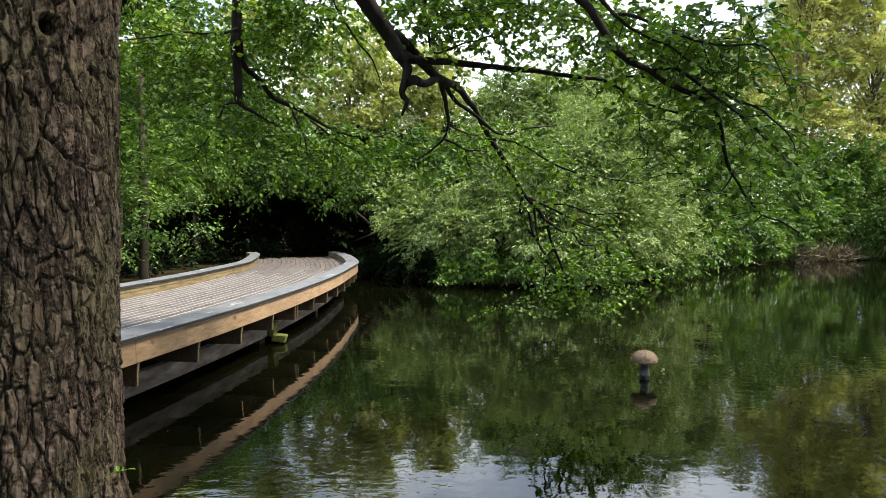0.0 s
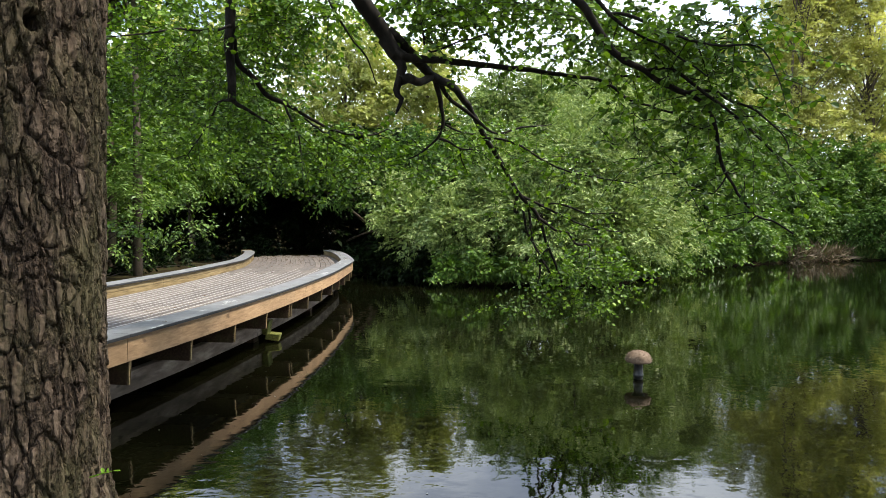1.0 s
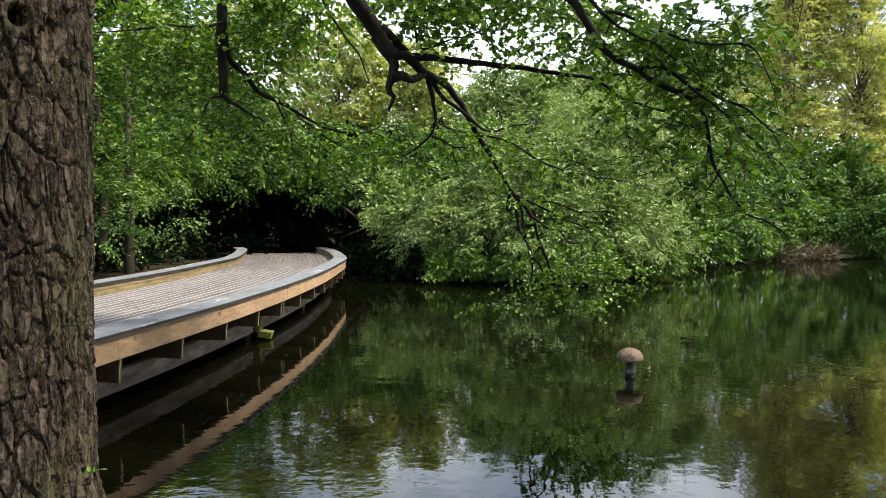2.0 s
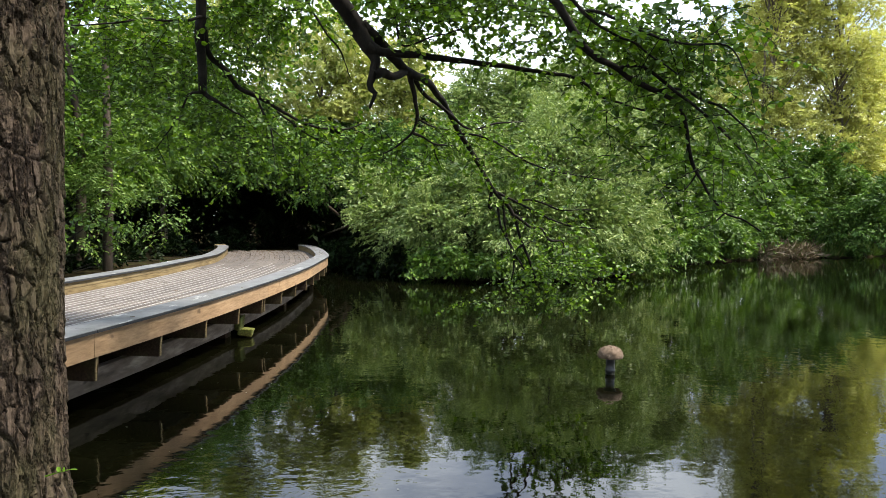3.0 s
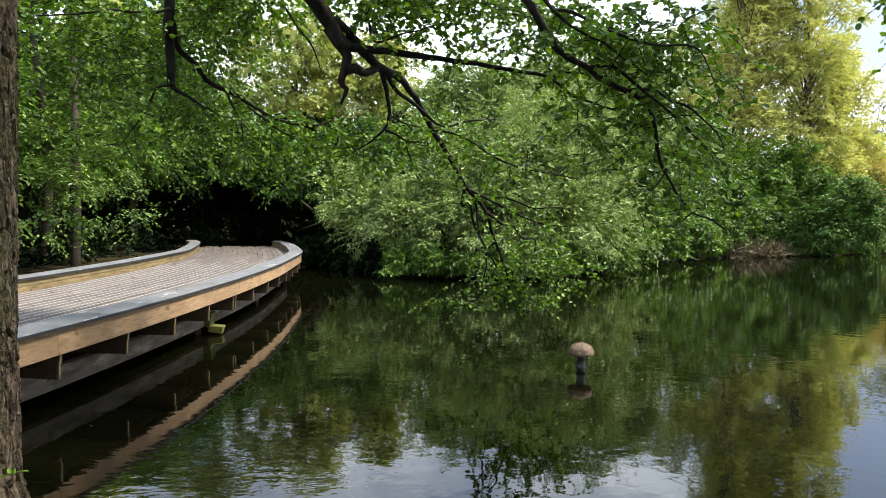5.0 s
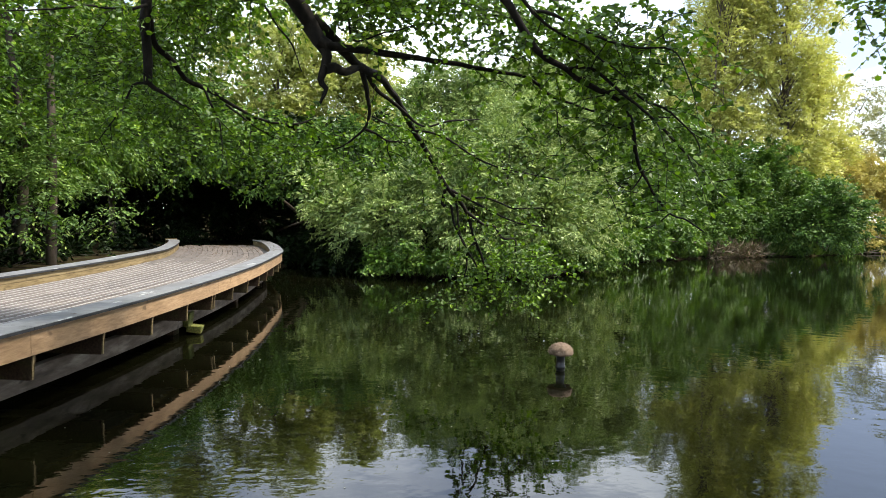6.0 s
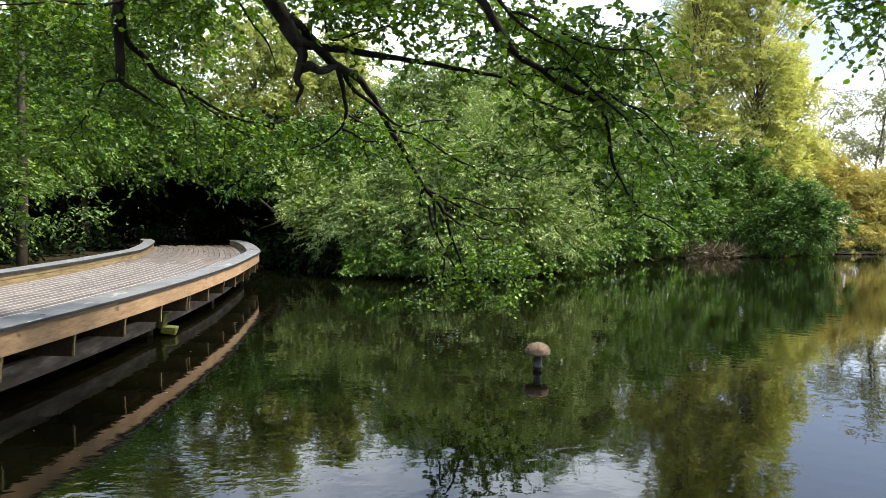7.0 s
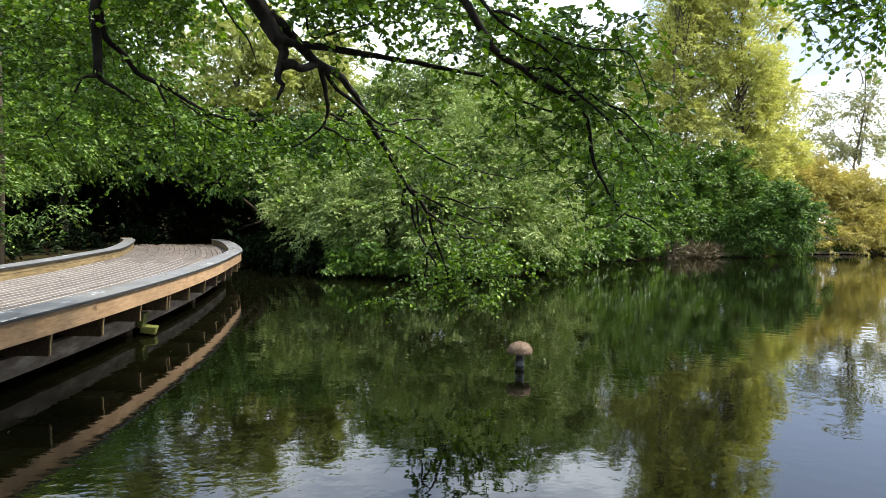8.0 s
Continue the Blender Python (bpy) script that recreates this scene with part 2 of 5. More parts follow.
def water_material():
    """Still, murky pond water: a dark mirror with slow swell and cat's-paws."""
    m, n, l, b = material("pond_water")
    murk = noise_tex(n, l, 0.35, 4)
    l.new(ramp(n, l, murk, (0.35, (0.0015, 0.0020, 0.0007)), (0.65, (0.0032, 0.0032, 0.0011))), b.inputs["Base Color"])
    b.inputs["Roughness"].default_value = 0.02
    b.inputs["IOR"].default_value = 1.55
    swell = noise_tex(n, l, 1.5, 3, (0.9, 1.25, 1), 0.45)
    fine = noise_tex(n, l, 11.0, 2, (1.0, 1.5, 1), 0.5)
    zone = ramp(n, l, noise_tex(n, l, 0.22, 2), (0.42, (0.10, 0.10, 0.10)), (0.66, (1, 1, 1)))
    b1 = n.new("ShaderNodeBump")
    b1.inputs["Strength"].default_value, b1.inputs["Distance"].default_value = 1.0, 0.0016
    l.new(swell, b1.inputs["Height"])
    b2 = n.new("ShaderNodeBump")
    b2.inputs["Distance"].default_value = 0.0005
    l.new(zone, b2.inputs["Strength"])
    l.new(fine, b2.inputs["Height"])
    wave = n.new("ShaderNodeBump")
    wave.inputs["Strength"].default_value, wave.inputs["Distance"].default_value = 1.0, 0.0018
    l.new(noise_tex(n, l, 4.5, 2, (1.0, 1.1, 1), 0.4), wave.inputs["Height"])
    l.new(b1.outputs[0], wave.inputs["Normal"])
    l.new(wave.outputs[0], b2.inputs["Normal"])
    # livelier ripples where the water laps the near bank
    co, away = n.new("ShaderNodeTexCoord"), n.new("ShaderNodeVectorMath")
    away.operation = "DISTANCE"
    away.inputs[1].default_value = (-1.3, 4.7, 0)
    l.new(co.outputs["Object"], away.inputs[0])
    b3 = n.new("ShaderNodeBump")
    b3.inputs["Distance"].default_value = 0.0022
    reach = n.new("ShaderNodeMath")
    reach.operation = "DIVIDE"
    reach.inputs[1].default_value = 1.8
    l.new(away.outputs["Value"], reach.inputs[0])
    l.new(ramp(n, l, reach.outputs[0], (0.35, (1, 1, 1)), (1.0, (0, 0, 0))), b3.inputs["Strength"])
    l.new(noise_tex(n, l, 6.5, 2, (1.0, 1.4, 1), 0.5), b3.inputs["Height"])
    l.new(b2.outputs[0], b3.inputs["Normal"])
    l.new(b3.outputs[0], b.inputs["Normal"])
    return m


M_SOIL, M_WATER = soil_material(), water_material()


# ---- mesh helpers ----
def part(name, bm, mat, parent=None, label=""):
    """Links a bmesh, or a mesh, as one object under a thing or a part."""
    if isinstance(bm, bmesh.types.BMesh):
        me = bpy.data.meshes.new(name)
        bm.to_mesh(me)
        bm.free()
    else:
        me = bm
    if mat and not me.materials:
        me.materials.append(mat)
    ob = new(name, me)
    if parent:
        ob.parent = parent
        ob.matrix_parent_inverse = parent.matrix_basis.inverted()
    if label:
        tagged(ob, label)
    return ob


def empty(name, at, label, category, group="", kind=""):
    ob = new(name)
    ob.empty_display_size = 0.2
    ob.matrix_basis = Matrix.Translation(at)
    return tagged(ob, label, category, group, kind)


def mesh_of(name, verts, faces, smooth=False):
    """A mesh from an array of points and an array of faces that all have the same number of corners."""
    verts, faces = np.asarray(verts, np.float32), np.asarray(faces, np.int32)
    me = bpy.data.meshes.new(name)
    k = faces.shape[1]
    me.vertices.add(len(verts))
    me.vertices.foreach_set("co", verts.ravel())
    me.loops.add(faces.size)
    me.loops.foreach_set("vertex_index", faces.ravel())
    me.polygons.add(len(faces))
    me.polygons.foreach_set("loop_start", np.arange(0, faces.size, k, dtype=np.int32))
    me.polygons.foreach_set("loop_total", np.full(len(faces), k, np.int32))
    me.polygons.foreach_set("use_smooth", np.full(len(faces), smooth))
    me.update(calc_edges=True)
    return me


def unit(v):
    return v / np.maximum(np.linalg.norm(v, axis=-1, keepdims=True), 1e-9)


def smooth_line(points, step):
    """Points at even steps along a smooth curve through the given ones."""
    p = np.array(points, float)
    p = np.vstack([2 * p[0] - p[1], p, 2 * p[-1] - p[-2]])
    fine = []
    for i in range(1, len(p) - 2):
        u = np.linspace(0, 1, 24, endpoint=False)[:, None]
        a, b, c, d = p[i - 1], p[i], p[i + 1], p[i + 2]
        fine.append(0.5 * (2 * b + (c - a) * u + (2 * a - 5 * b + 4 * c - d) * u**2 + (3 * b - a - 3 * c + d) * u**3))
    fine = np.vstack(fine + [p[-2:-1]])
    s = np.r_[0, np.cumsum(np.linalg.norm(np.diff(fine, axis=0), axis=1))]
    at = np.linspace(0, s[-1], max(3, int(s[-1] / step) + 1))
    return np.stack([np.interp(at, s, fine[:, k]) for k in range(fine.shape[1])], 1)


def tube(line, r0, r1, sides=6, rng=None, rough=0.0, power=1.0):
    """Points and quads of a tapering round limb along a line."""
    line = np.asarray(line, float)
    n = len(line)
    t = unit(np.gradient(line, axis=0))
    ref = np.where(np.abs(t[:, 2:3]) > 0.9, [[1.0, 0, 0]], [[0, 0, 1.0]])
    u = unit(np.cross(t, ref))
    v = np.cross(t, u)
    r = r0 + (r1 - r0) * np.linspace(0, 1, n) ** power
    if rng is not None and rough:
        r = r * (1 + rough * np.interp(np.arange(n), np.arange(0, n + 3, 3), rng.normal(0, 1, len(np.arange(0, n + 3, 3)))))
    a = np.linspace(0, 2 * np.pi, sides, endpoint=False)
    ring = np.cos(a)[None, :, None] * u[:, None] + np.sin(a)[None, :, None] * v[:, None]
    verts = (line[:, None] + ring * r[:, None, None]).reshape(-1, 3)
    i, j = np.meshgrid(np.arange(n - 1), np.arange(sides), indexing="ij")
    k = (j + 1) % sides
    faces = np.stack([i * sides + j, i * sides + k, (i + 1) * sides + k, (i + 1) * sides + j], -1).reshape(-1, 4)
    return verts, faces


def join(pieces):
    verts, faces, at = [], [], 0
    for v, f in pieces:
        verts.append(v)
        faces.append(np.asarray(f) + at)
        at += len(v)
    return np.vstack(verts), np.vstack(faces)


def twigs(rng, base, way, length, leaves, droop):
    """Where the leaves of many twigs sit: points, twig directions and running side."""
    n = len(base)
    s = (np.arange(leaves)[None] + 0.6 + rng.uniform(-0.3, 0.3, (n, leaves))) / leaves
    length = np.broadcast_to(length, (n,))
    p = base[:, None] + way[:, None] * (s * length[:, None])[..., None]
    p[..., 2] -= droop * s**2 * length[:, None]
    along = np.repeat(way[:, None], leaves, 1).copy()
    along[..., 2] -= 2 * droop * s
    side = np.where(np.arange(leaves) % 2, 1.0, -1.0)[None, :, None]
    across = unit(np.cross(way, [0, 0, 1.0]) + 1e-6)[:, None] * side
    return p.reshape(-1, 3), unit(along).reshape(-1, 3), np.broadcast_to(across, p.shape).reshape(-1, 3)


def leaf_mesh(name, rng, p, along, across, size, width, hang=0.2, flat=0.7, forward=0.6, outline="lance", loose=1.0):
    """Leaves as folded blades: a lance of two faces or a round one of four."""
    n = len(p)
    axis = unit(along * forward + across * 0.8 + rng.normal(0, 0.35 * loose, (n, 3)) - [0, 0, hang])
    up = np.array([0, 0, flat]) + rng.normal(0, 0.65 * loose, (n, 3))
    side = unit(np.cross(axis, up))
    up = np.cross(side, axis)
    l = (size * rng.uniform(0.65, 1.2, n))[:, None]
    w = l * width * 0.5
    if outline == "lance":
        corners = [p, p + axis * l * 0.45 + side * w + up * l * 0.06, p + axis * l - up * l * 0.05, p + axis * l * 0.45 - side * w + up * l * 0.06]
        quad = [[0, 1, 2], [0, 2, 3]]
    else:
        corners = [p, p + axis * l * 0.28 + side * w * 0.86 + up * w * 0.2, p + axis * l * 0.72 + side * w * 0.92 + up * w * 0.25, p + axis * l - up * l * 0.06,
                   p + axis * l * 0.72 - side * w * 0.92 + up * w * 0.25, p + axis * l * 0.28 - side * w * 0.86 + up * w * 0.2]
        quad = [[0, 1, 2, 3], [0, 3, 4, 5]]
    k = len(corners)
    verts = np.stack(corners, 1).reshape(-1, 3)
    faces = (np.arange(n)[:, None, None] * k + np.array(quad)[None]).reshape(-1, len(quad[0]))
    return mesh_of(name, verts, faces)


def area(rx, ry, rz):
    return 4 * math.pi * (((rx * ry) ** 1.6 + (rx * rz) ** 1.6 + (ry * rz) ** 1.6) / 3) ** 0.625


def lobe_points(rng, lobes, per_area, lo, hi, low=-0.8):
    """Twig feet and outward directions in the shell, lo to hi of the radius, of a heap of rounded lobes."""
    feet, ways = [], []
    for cx, cy, cz, rx, ry, rz in lobes:
        n = max(4, int(per_area * area(rx, ry, rz)))
        d = unit(rng.normal(0, 1, (n, 3)))
        d[:, 2] = np.where(d[:, 2] < low, -d[:, 2], d[:, 2])
        bumps = np.array([noise.noise(Vector(q * 2.3) + Vector((cx, cy, cz))) + 0.6 * noise.noise(Vector(q * 5.5) + Vector((cy, cz, cx))) for q in d])
        r = rng.uniform(lo, hi, n) * (1 + 0.26 * bumps)
        feet.append(np.array([cx, cy, cz]) + d * r[:, None] * [rx, ry, rz])
        ways.append(unit(d * [1 / rx, 1 / ry, 1 / rz]))
    return np.vstack(feet), np.vstack(ways)


def crown(name, seed, lobes, mat, parent, cover, twig, leaves, size, width, droop=0.3, hang=0.3, core=0.6, upward=0.0, floor=0.05, flat=1.0, forward=0.7, outline="lance", deep=0.72, bunch=7, loose=1.0, gaps=0.02):
    """Leafy shell over a denser, coarser heart: bunches of twigs that spread from one point, with gaps between. cover: layers of leaf over the shell."""
    rng = np.random.default_rng(seed)
    feet, ways = lobe_points(rng, lobes, cover / (0.45 * size**2 * width * leaves * bunch), deep, 1.06)
    hollow = np.array([noise.noise(Vector(q) * (0.55 / twig)) for q in feet])
    keep = hollow + rng.uniform(-0.25, 0.25, len(feet)) > gaps
    feet, ways = np.repeat(feet[keep], bunch, 0), np.repeat(ways[keep], bunch, 0)
    feet = feet + rng.normal(0, twig * 0.18, feet.shape)
    ways = unit(ways * 0.8 + rng.normal(0, 0.62, ways.shape) * [1, 1, 0.55] + [0, 0, upward])
    p, along, across = twigs(rng, feet, ways, twig * rng.uniform(0.5, 1.4, len(feet)), leaves, droop)
    keep = p[:, 2] > floor
    ob = part(name, leaf_mesh(name, rng, p[keep], along[keep], across[keep], size, width, hang, flat, forward, outline, loose), mat, parent)
    if core:
        feet, ways = lobe_points(rng, lobes, core / (0.45 * 0.048 * 0.5), 0.35, 0.68)
        keep = feet[:, 2] > floor
        feet, ways = feet[keep], ways[keep]
        part("inner_foliage", leaf_mesh("inner_foliage", rng, feet, ways, ways * 0, 0.22, 0.5, hang, 0.3, 0.8), mat, parent)
    return ob


def stems(name, seed, root, tops, r0, mat, parent, sides=6, wobble=0.06):
    """Trunk and limbs that rise from a root to the lobes of a crown, one mesh."""
    rng = np.random.default_rng(seed)
    pieces = []
    root = np.array(root, float)
    for q in tops:
        q = np.array(q, float)
        h = np.linalg.norm(q - root)
        mid = [root + (q - root) * f * [f**0.4, f**0.4, 1] + rng.normal(0, wobble * h * 0.5, 3) * [1, 1, 0.2] for f in (0.35, 0.7)]
        pieces.append(tube(smooth_line([root, *mid, q], h / 14), r0, r0 * 0.15, sides, rng, 0.08))
    return part(name, mesh_of(name, *join(pieces), smooth=True), mat, parent)


# ---- ground and water ----
POND = [(-16, 4), (-5, 3.3), (-2.4, 3.2), (-0.7, 2.6), (0.3, 1.3), (3, 0.5), (8, -1), (20, -6), (45, -8), (62, 5), (60, 30), (44, 40), (30, 37.5), (23, 33.5),
        (18, 32), (13, 29), (10, 26), (7.6, 22.8), (5.6, 20.2), (2, 19.8), (0.3, 20.6), (-0.9, 22.6), (-2.3, 24.4), (-3.4, 22.6), (-3.3, 19), (-3.2, 14), (-3.5, 9.5), (-4.0, 6.5), (-5.5, 4.6), (-16, 4.6)]


def shore_distance(p):
    """Metres to the shoreline, positive on land."""
    a = np.array(POND, float)
    b = np.roll(a, -1, 0)
    best, inside = np.full(len(p), 1e9), np.zeros(len(p), bool)
    for (ax, ay), (bx, by) in zip(a, b):
        d = np.array([bx - ax, by - ay])
        t = np.clip(((p - [ax, ay]) @ d) / (d @ d), 0, 1)
        best = np.minimum(best, np.hypot(*(p - ([ax, ay] + t[:, None] * d)).T))
        cross = (ay > p[:, 1]) != (by > p[:, 1])
        inside ^= cross & (p[:, 0] < ax + (p[:, 1] - ay) / (by - ay + 1e-12) * (bx - ax))
    return np.where(inside, -best, best)


def build_ground():
    radii = np.r_[np.arange(0.2, 45, 0.45), np.geomspace(46, 3000, 40)]
    ang = np.linspace(0, 2 * np.pi, 240, endpoint=False)
    r, a = np.meshgrid(radii, ang, indexing="ij")
    p = np.stack([4 + r * np.cos(a), 12 + r * np.sin(a)], -1).reshape(-1, 2)
    d = shore_distance(p)
    lumps = np.array([noise.noise(Vector((x * 0.8, y * 0.8, 0))) + 0.5 * noise.noise(Vector((x * 2.7, y * 2.7, 3))) for x, y in p])
    d = d + 0.22 * lumps
    z = np.where(d > 0, 0.42 * (1 - np.exp(-d / 0.5)) + 0.05 * lumps * np.minimum(1, np.maximum(d, 0)), -0.7 * (1 - np.exp(np.minimum(d, 0) / 0.9)))
    k, m = len(radii), len(ang)
    i, j = np.meshgrid(np.arange(k - 1), np.arange(m), indexing="ij")
    f = np.stack([i * m + j, (i + 1) * m + j, (i + 1) * m + (j + 1) % m, i * m + (j + 1) % m], -1).reshape(-1, 4)
    ob = part("ground", mesh_of("ground", np.column_stack([p, z]), f, True), M_SOIL)
    tagged(ob, "dark leaf-littered earth bank round the pond", "ground", kind="structure")
    xs, ys = np.linspace(-22, 70, 24), np.linspace(-14, 46, 16)
    gx, gy = np.meshgrid(xs, ys, indexing="ij")
    i, j = np.meshgrid(np.arange(23), np.arange(15), indexing="ij")
    f = np.stack([i * 16 + j, (i + 1) * 16 + j, (i + 1) * 16 + j + 1, i * 16 + j + 1], -1).reshape(-1, 4)
    ob = part("water", mesh_of("water", np.stack([gx, gy, 0 * gx], -1).reshape(-1, 3), f), M_WATER)
    tagged(ob, "still murky green-brown pond water with reflections", "water", kind="structure")


build_ground()

# ---- boardwalk ----
EDGE = [(-4.5, 1.4), (-3.62, 3.4), (-3.02, 5.2), (-2.85, 6.1), (-2.62, 7.6), (-2.42, 9.3), (-2.26, 11.3), (-2.17, 13.7), (-2.21, 16.0), (-2.25, 17.3), (-2.36, 18.4), (-2.85, 20.9), (-3.45, 23.3), (-3.95, 24.6)]
EDGE_LINE = smooth_line(EDGE, 0.1)
EDGE_S = np.r_[0, np.cumsum(np.hypot(*np.diff(EDGE_LINE, axis=0).T))]
EDGE_T = unit(np.gradient(EDGE_LINE, axis=0))
# the boards inside the rim round its corner more gently than the rim itself
BELL = np.exp(-np.linspace(-2, 2, 81) ** 2)
EDGE_T = unit(np.stack([np.convolve(np.pad(c, 40, "edge"), BELL / BELL.sum(), "valid") for c in EDGE_T.T], 1))
RIM_TOP, DECK_TOP, WIDTH = 0.862, 0.675, 2.95


def on_edge(s, off):
    """A place in the plan: s metres along the outer edge, off metres in from it."""
    x, y = np.interp(s, EDGE_S, EDGE_LINE[:, 0]), np.interp(s, EDGE_S, EDGE_LINE[:, 1])
    tx, ty = np.interp(s, EDGE_S, EDGE_T[:, 0]), np.interp(s, EDGE_S, EDGE_T[:, 1])
    return np.stack([x - ty * off, y + tx * off], -1)


def s_at(y):
    return float(np.interp(y, EDGE_LINE[:, 1], EDGE_S))


def swept(name, s0, s1, o0, o1, z0, z1, mat, parent, label="", bevel=0.004, step=0.35, mid=None):
    """A board bent along the walk: its cross-section is a rectangle with eased edges."""
    n = max(2, int((s1 - s0) / step) + 1)
    s = np.linspace(s0, s1, n)
    b = bevel
    prof = [(o0 + b, z0), (o1 - b, z0), (o1, z0 + b), (o1, z1 - b), (o1 - b, z1), (o0 + b, z1), (o0, z1 - b), (o0, z0 + b)]
    rings = [np.column_stack([on_edge(s, o), np.full(n, z)]) for o, z in prof]
    k = len(prof)
    verts = np.stack(rings, 1).reshape(-1, 3)
    i, j = np.meshgrid(np.arange(n - 1), np.arange(k), indexing="ij")
    f = [tuple(q) for q in np.stack([i * k + j, i * k + (j + 1) % k, (i + 1) * k + (j + 1) % k, (i + 1) * k + j], -1).reshape(-1, 4)]
    f += [tuple(range(k))[::-1], tuple(range((n - 1) * k, n * k))]
    me = bpy.data.meshes.new(name)
    me.from_pydata([tuple(v) for v in verts], [], f)
    me.update()
    ob = part(name, me, mat, parent, label)
    return ob


def crosswise(name, s, half, o0, o1, z0, z1, mat, parent, label="", cut=0.0, bevel=0.006):
    """A timber square to the walk at s; cut slopes its outer end back towards the bottom."""
    c0, c1 = on_edge(s, o0), on_edge(s, o1)
    t = np.array([np.interp(s, EDGE_S, EDGE_T[:, 0]), np.interp(s, EDGE_S, EDGE_T[:, 1])])
    inward = (c1 - c0) / np.linalg.norm(c1 - c0)
    bm = bmesh.new()
    v = []
    for side in (-half, half):
        for p, z in ((c0 + inward * cut, z0), (c1, z0), (c1, z1), (c0, z1)):
            v.append(bm.verts.new((*(p + t * side), z)))
    for q in ((3, 2, 1, 0), (4, 5, 6, 7), (0, 1, 5, 4), (1, 2, 6, 5), (2, 3, 7, 6), (3, 0, 4, 7)):
        bm.faces.new([v[a] for a in q])
    bmesh.ops.bevel(bm, geom=bm.edges[:], offset=bevel, segments=1, affect="EDGES")
    return part(name, bm, mat, parent, label)


def build_boardwalk():
    rng = np.random.default_rng(5)
    end = EDGE_S[-1]
    walk_thing = empty("boardwalk", (*EDGE[3], 0), "curved timber boardwalk with slate-grey coping standing over the pond", "boardwalk")
    # fascia boards, coping and kerbs, in lengths that butt
    joints = [0, s_at(6.12), s_at(10.75), s_at(14.6), s_at(18.35), end]
    for a, b in zip(joints, joints[1:]):
        swept("fascia_board", a + 0.003, b - 0.003, 0.03, 0.075, 0.596, RIM_TOP - 0.036, M_FASCIA, walk_thing, "orange-brown larch fascia board")
        c = swept("coping", a + 0.002, b - 0.002, 0.0, 0.36, RIM_TOP - 0.032, RIM_TOP, M_FELT, walk_thing, "slate-grey weathered coping board", 0.006)
        swept("edge_strip", a + 0.002, b - 0.002, -0.004, 0.004, RIM_TOP - 0.034, RIM_TOP - 0.005, M_EDGE, c, "dark drip edge", 0.001)
        swept("kerb", a + 0.003, b - 0.003, 0.28, 0.33, DECK_TOP - 0.02, RIM_TOP - 0.036, M_KERB, walk_thing)
    inner = [0, s_at(8.3), s_at(12.3), s_at(16.2), s_at(20.4), end - 0.2]
    inner_top = RIM_TOP + 0.028
    for a, b in zip(inner, inner[1:]):
        c = swept("coping", a + 0.002, b - 0.002, WIDTH - 0.03, WIDTH + 0.30, inner_top - 0.032, inner_top, M_FELT, walk_thing, "slate-grey weathered coping board", 0.006)
        swept("edge_strip", a + 0.002, b - 0.002, WIDTH - 0.036, WIDTH - 0.028, inner_top - 0.034, inner_top - 0.005, M_EDGE, c, "dark drip edge", 0.001)
        for z0, z1 in ((DECK_TOP - 0.02, 0.752), (0.757, inner_top - 0.036)):
            swept("kerb", a + 0.003, b - 0.003, WIDTH, WIDTH + 0.05, z0, z1, M_KERB, walk_thing, "yellow-brown softwood kerb board")
        swept("fascia_board", a + 0.003, b - 0.003, WIDTH + 0.22, WIDTH + 0.26, 0.596, inner_top - 0.036, M_FASCIA, walk_thing, "orange-brown larch fascia board")
    crosswise("end_post", inner[-1] + 0.09, 0.085, WIDTH - 0.05, WIDTH + 0.32, 0.40, inner_top + 0.012, M_KERB, walk_thing, "square end post of the rim", bevel=0.01)
    # joists in pairs, bearers, crossheads and piles
    y = 4.0
    while y < 18.6:
        s = s_at(y)
        for d in ((-0.06, 0.06) if abs(y - 10.6) < 0.3 else (0,)):
            joist = crosswise("joist", s + d, 0.026, 0.055, WIDTH + 0.2, 0.36, 0.594, M_JOIST_SHADE, walk_thing, cut=0.03)
            # pale end piece: the light on the joist ends is put into its colour
            crosswise("end_grain", s + d - 0.012, 0.012, 0.050, 0.064, 0.366, 0.590, M_KERB, joist, "sawn end in a paler colour that stands in for light", cut=0.03, bevel=0.001)
        y += 1.1
    for o in (0.42, 2.3):
        swept("bearer", 0.2, end - 1.0, o, o + 0.11, 0.14, 0.355, M_STEEL, walk_thing, "grey weathered longitudinal bearer", 0.008)
    for i, y in enumerate((5.2, 10.4, 14.2, 18.0)):
        s = s_at(y)
        crosswise("crosshead", s, 0.11, 0.56, 2.6, -0.06, 0.136, M_JOIST_SHADE, walk_thing, "crosshead timber, dark with the under-deck shade in its colour", bevel=0.015)
        if i == 1:
            for ds, half, o0, o1, z0, z1, turn, tip in ((-0.05, 0.13, 0.30, 0.415, 0.14, 0.345, 0.1, 0.0), (0.03, 0.10, 0.17, 0.41, 0.03, 0.14, 0.15, 0.08)):
                block = crosswise("packer", s + ds, half, o0, o1, z0, z1, M_MOSSY, walk_thing, "mossy yellow-green packing block", cut=0.03, bevel=0.012)
                mid = Vector((*on_edge(s + ds, (o0 + o1) / 2), (z0 + z1) / 2))
                block.data.transform(Matrix.Translation(mid) @ Matrix.Rotation(turn, 4, "Z") @ Matrix.Rotation(tip, 4, "Y") @ Matrix.Translation(-mid))
                for v in block.data.vertices:
                    v.co += Vector([noise.noise(v.co * 9 + Vector((k, 0, 0))) for k in (0, 7, 13)]) * 0.02
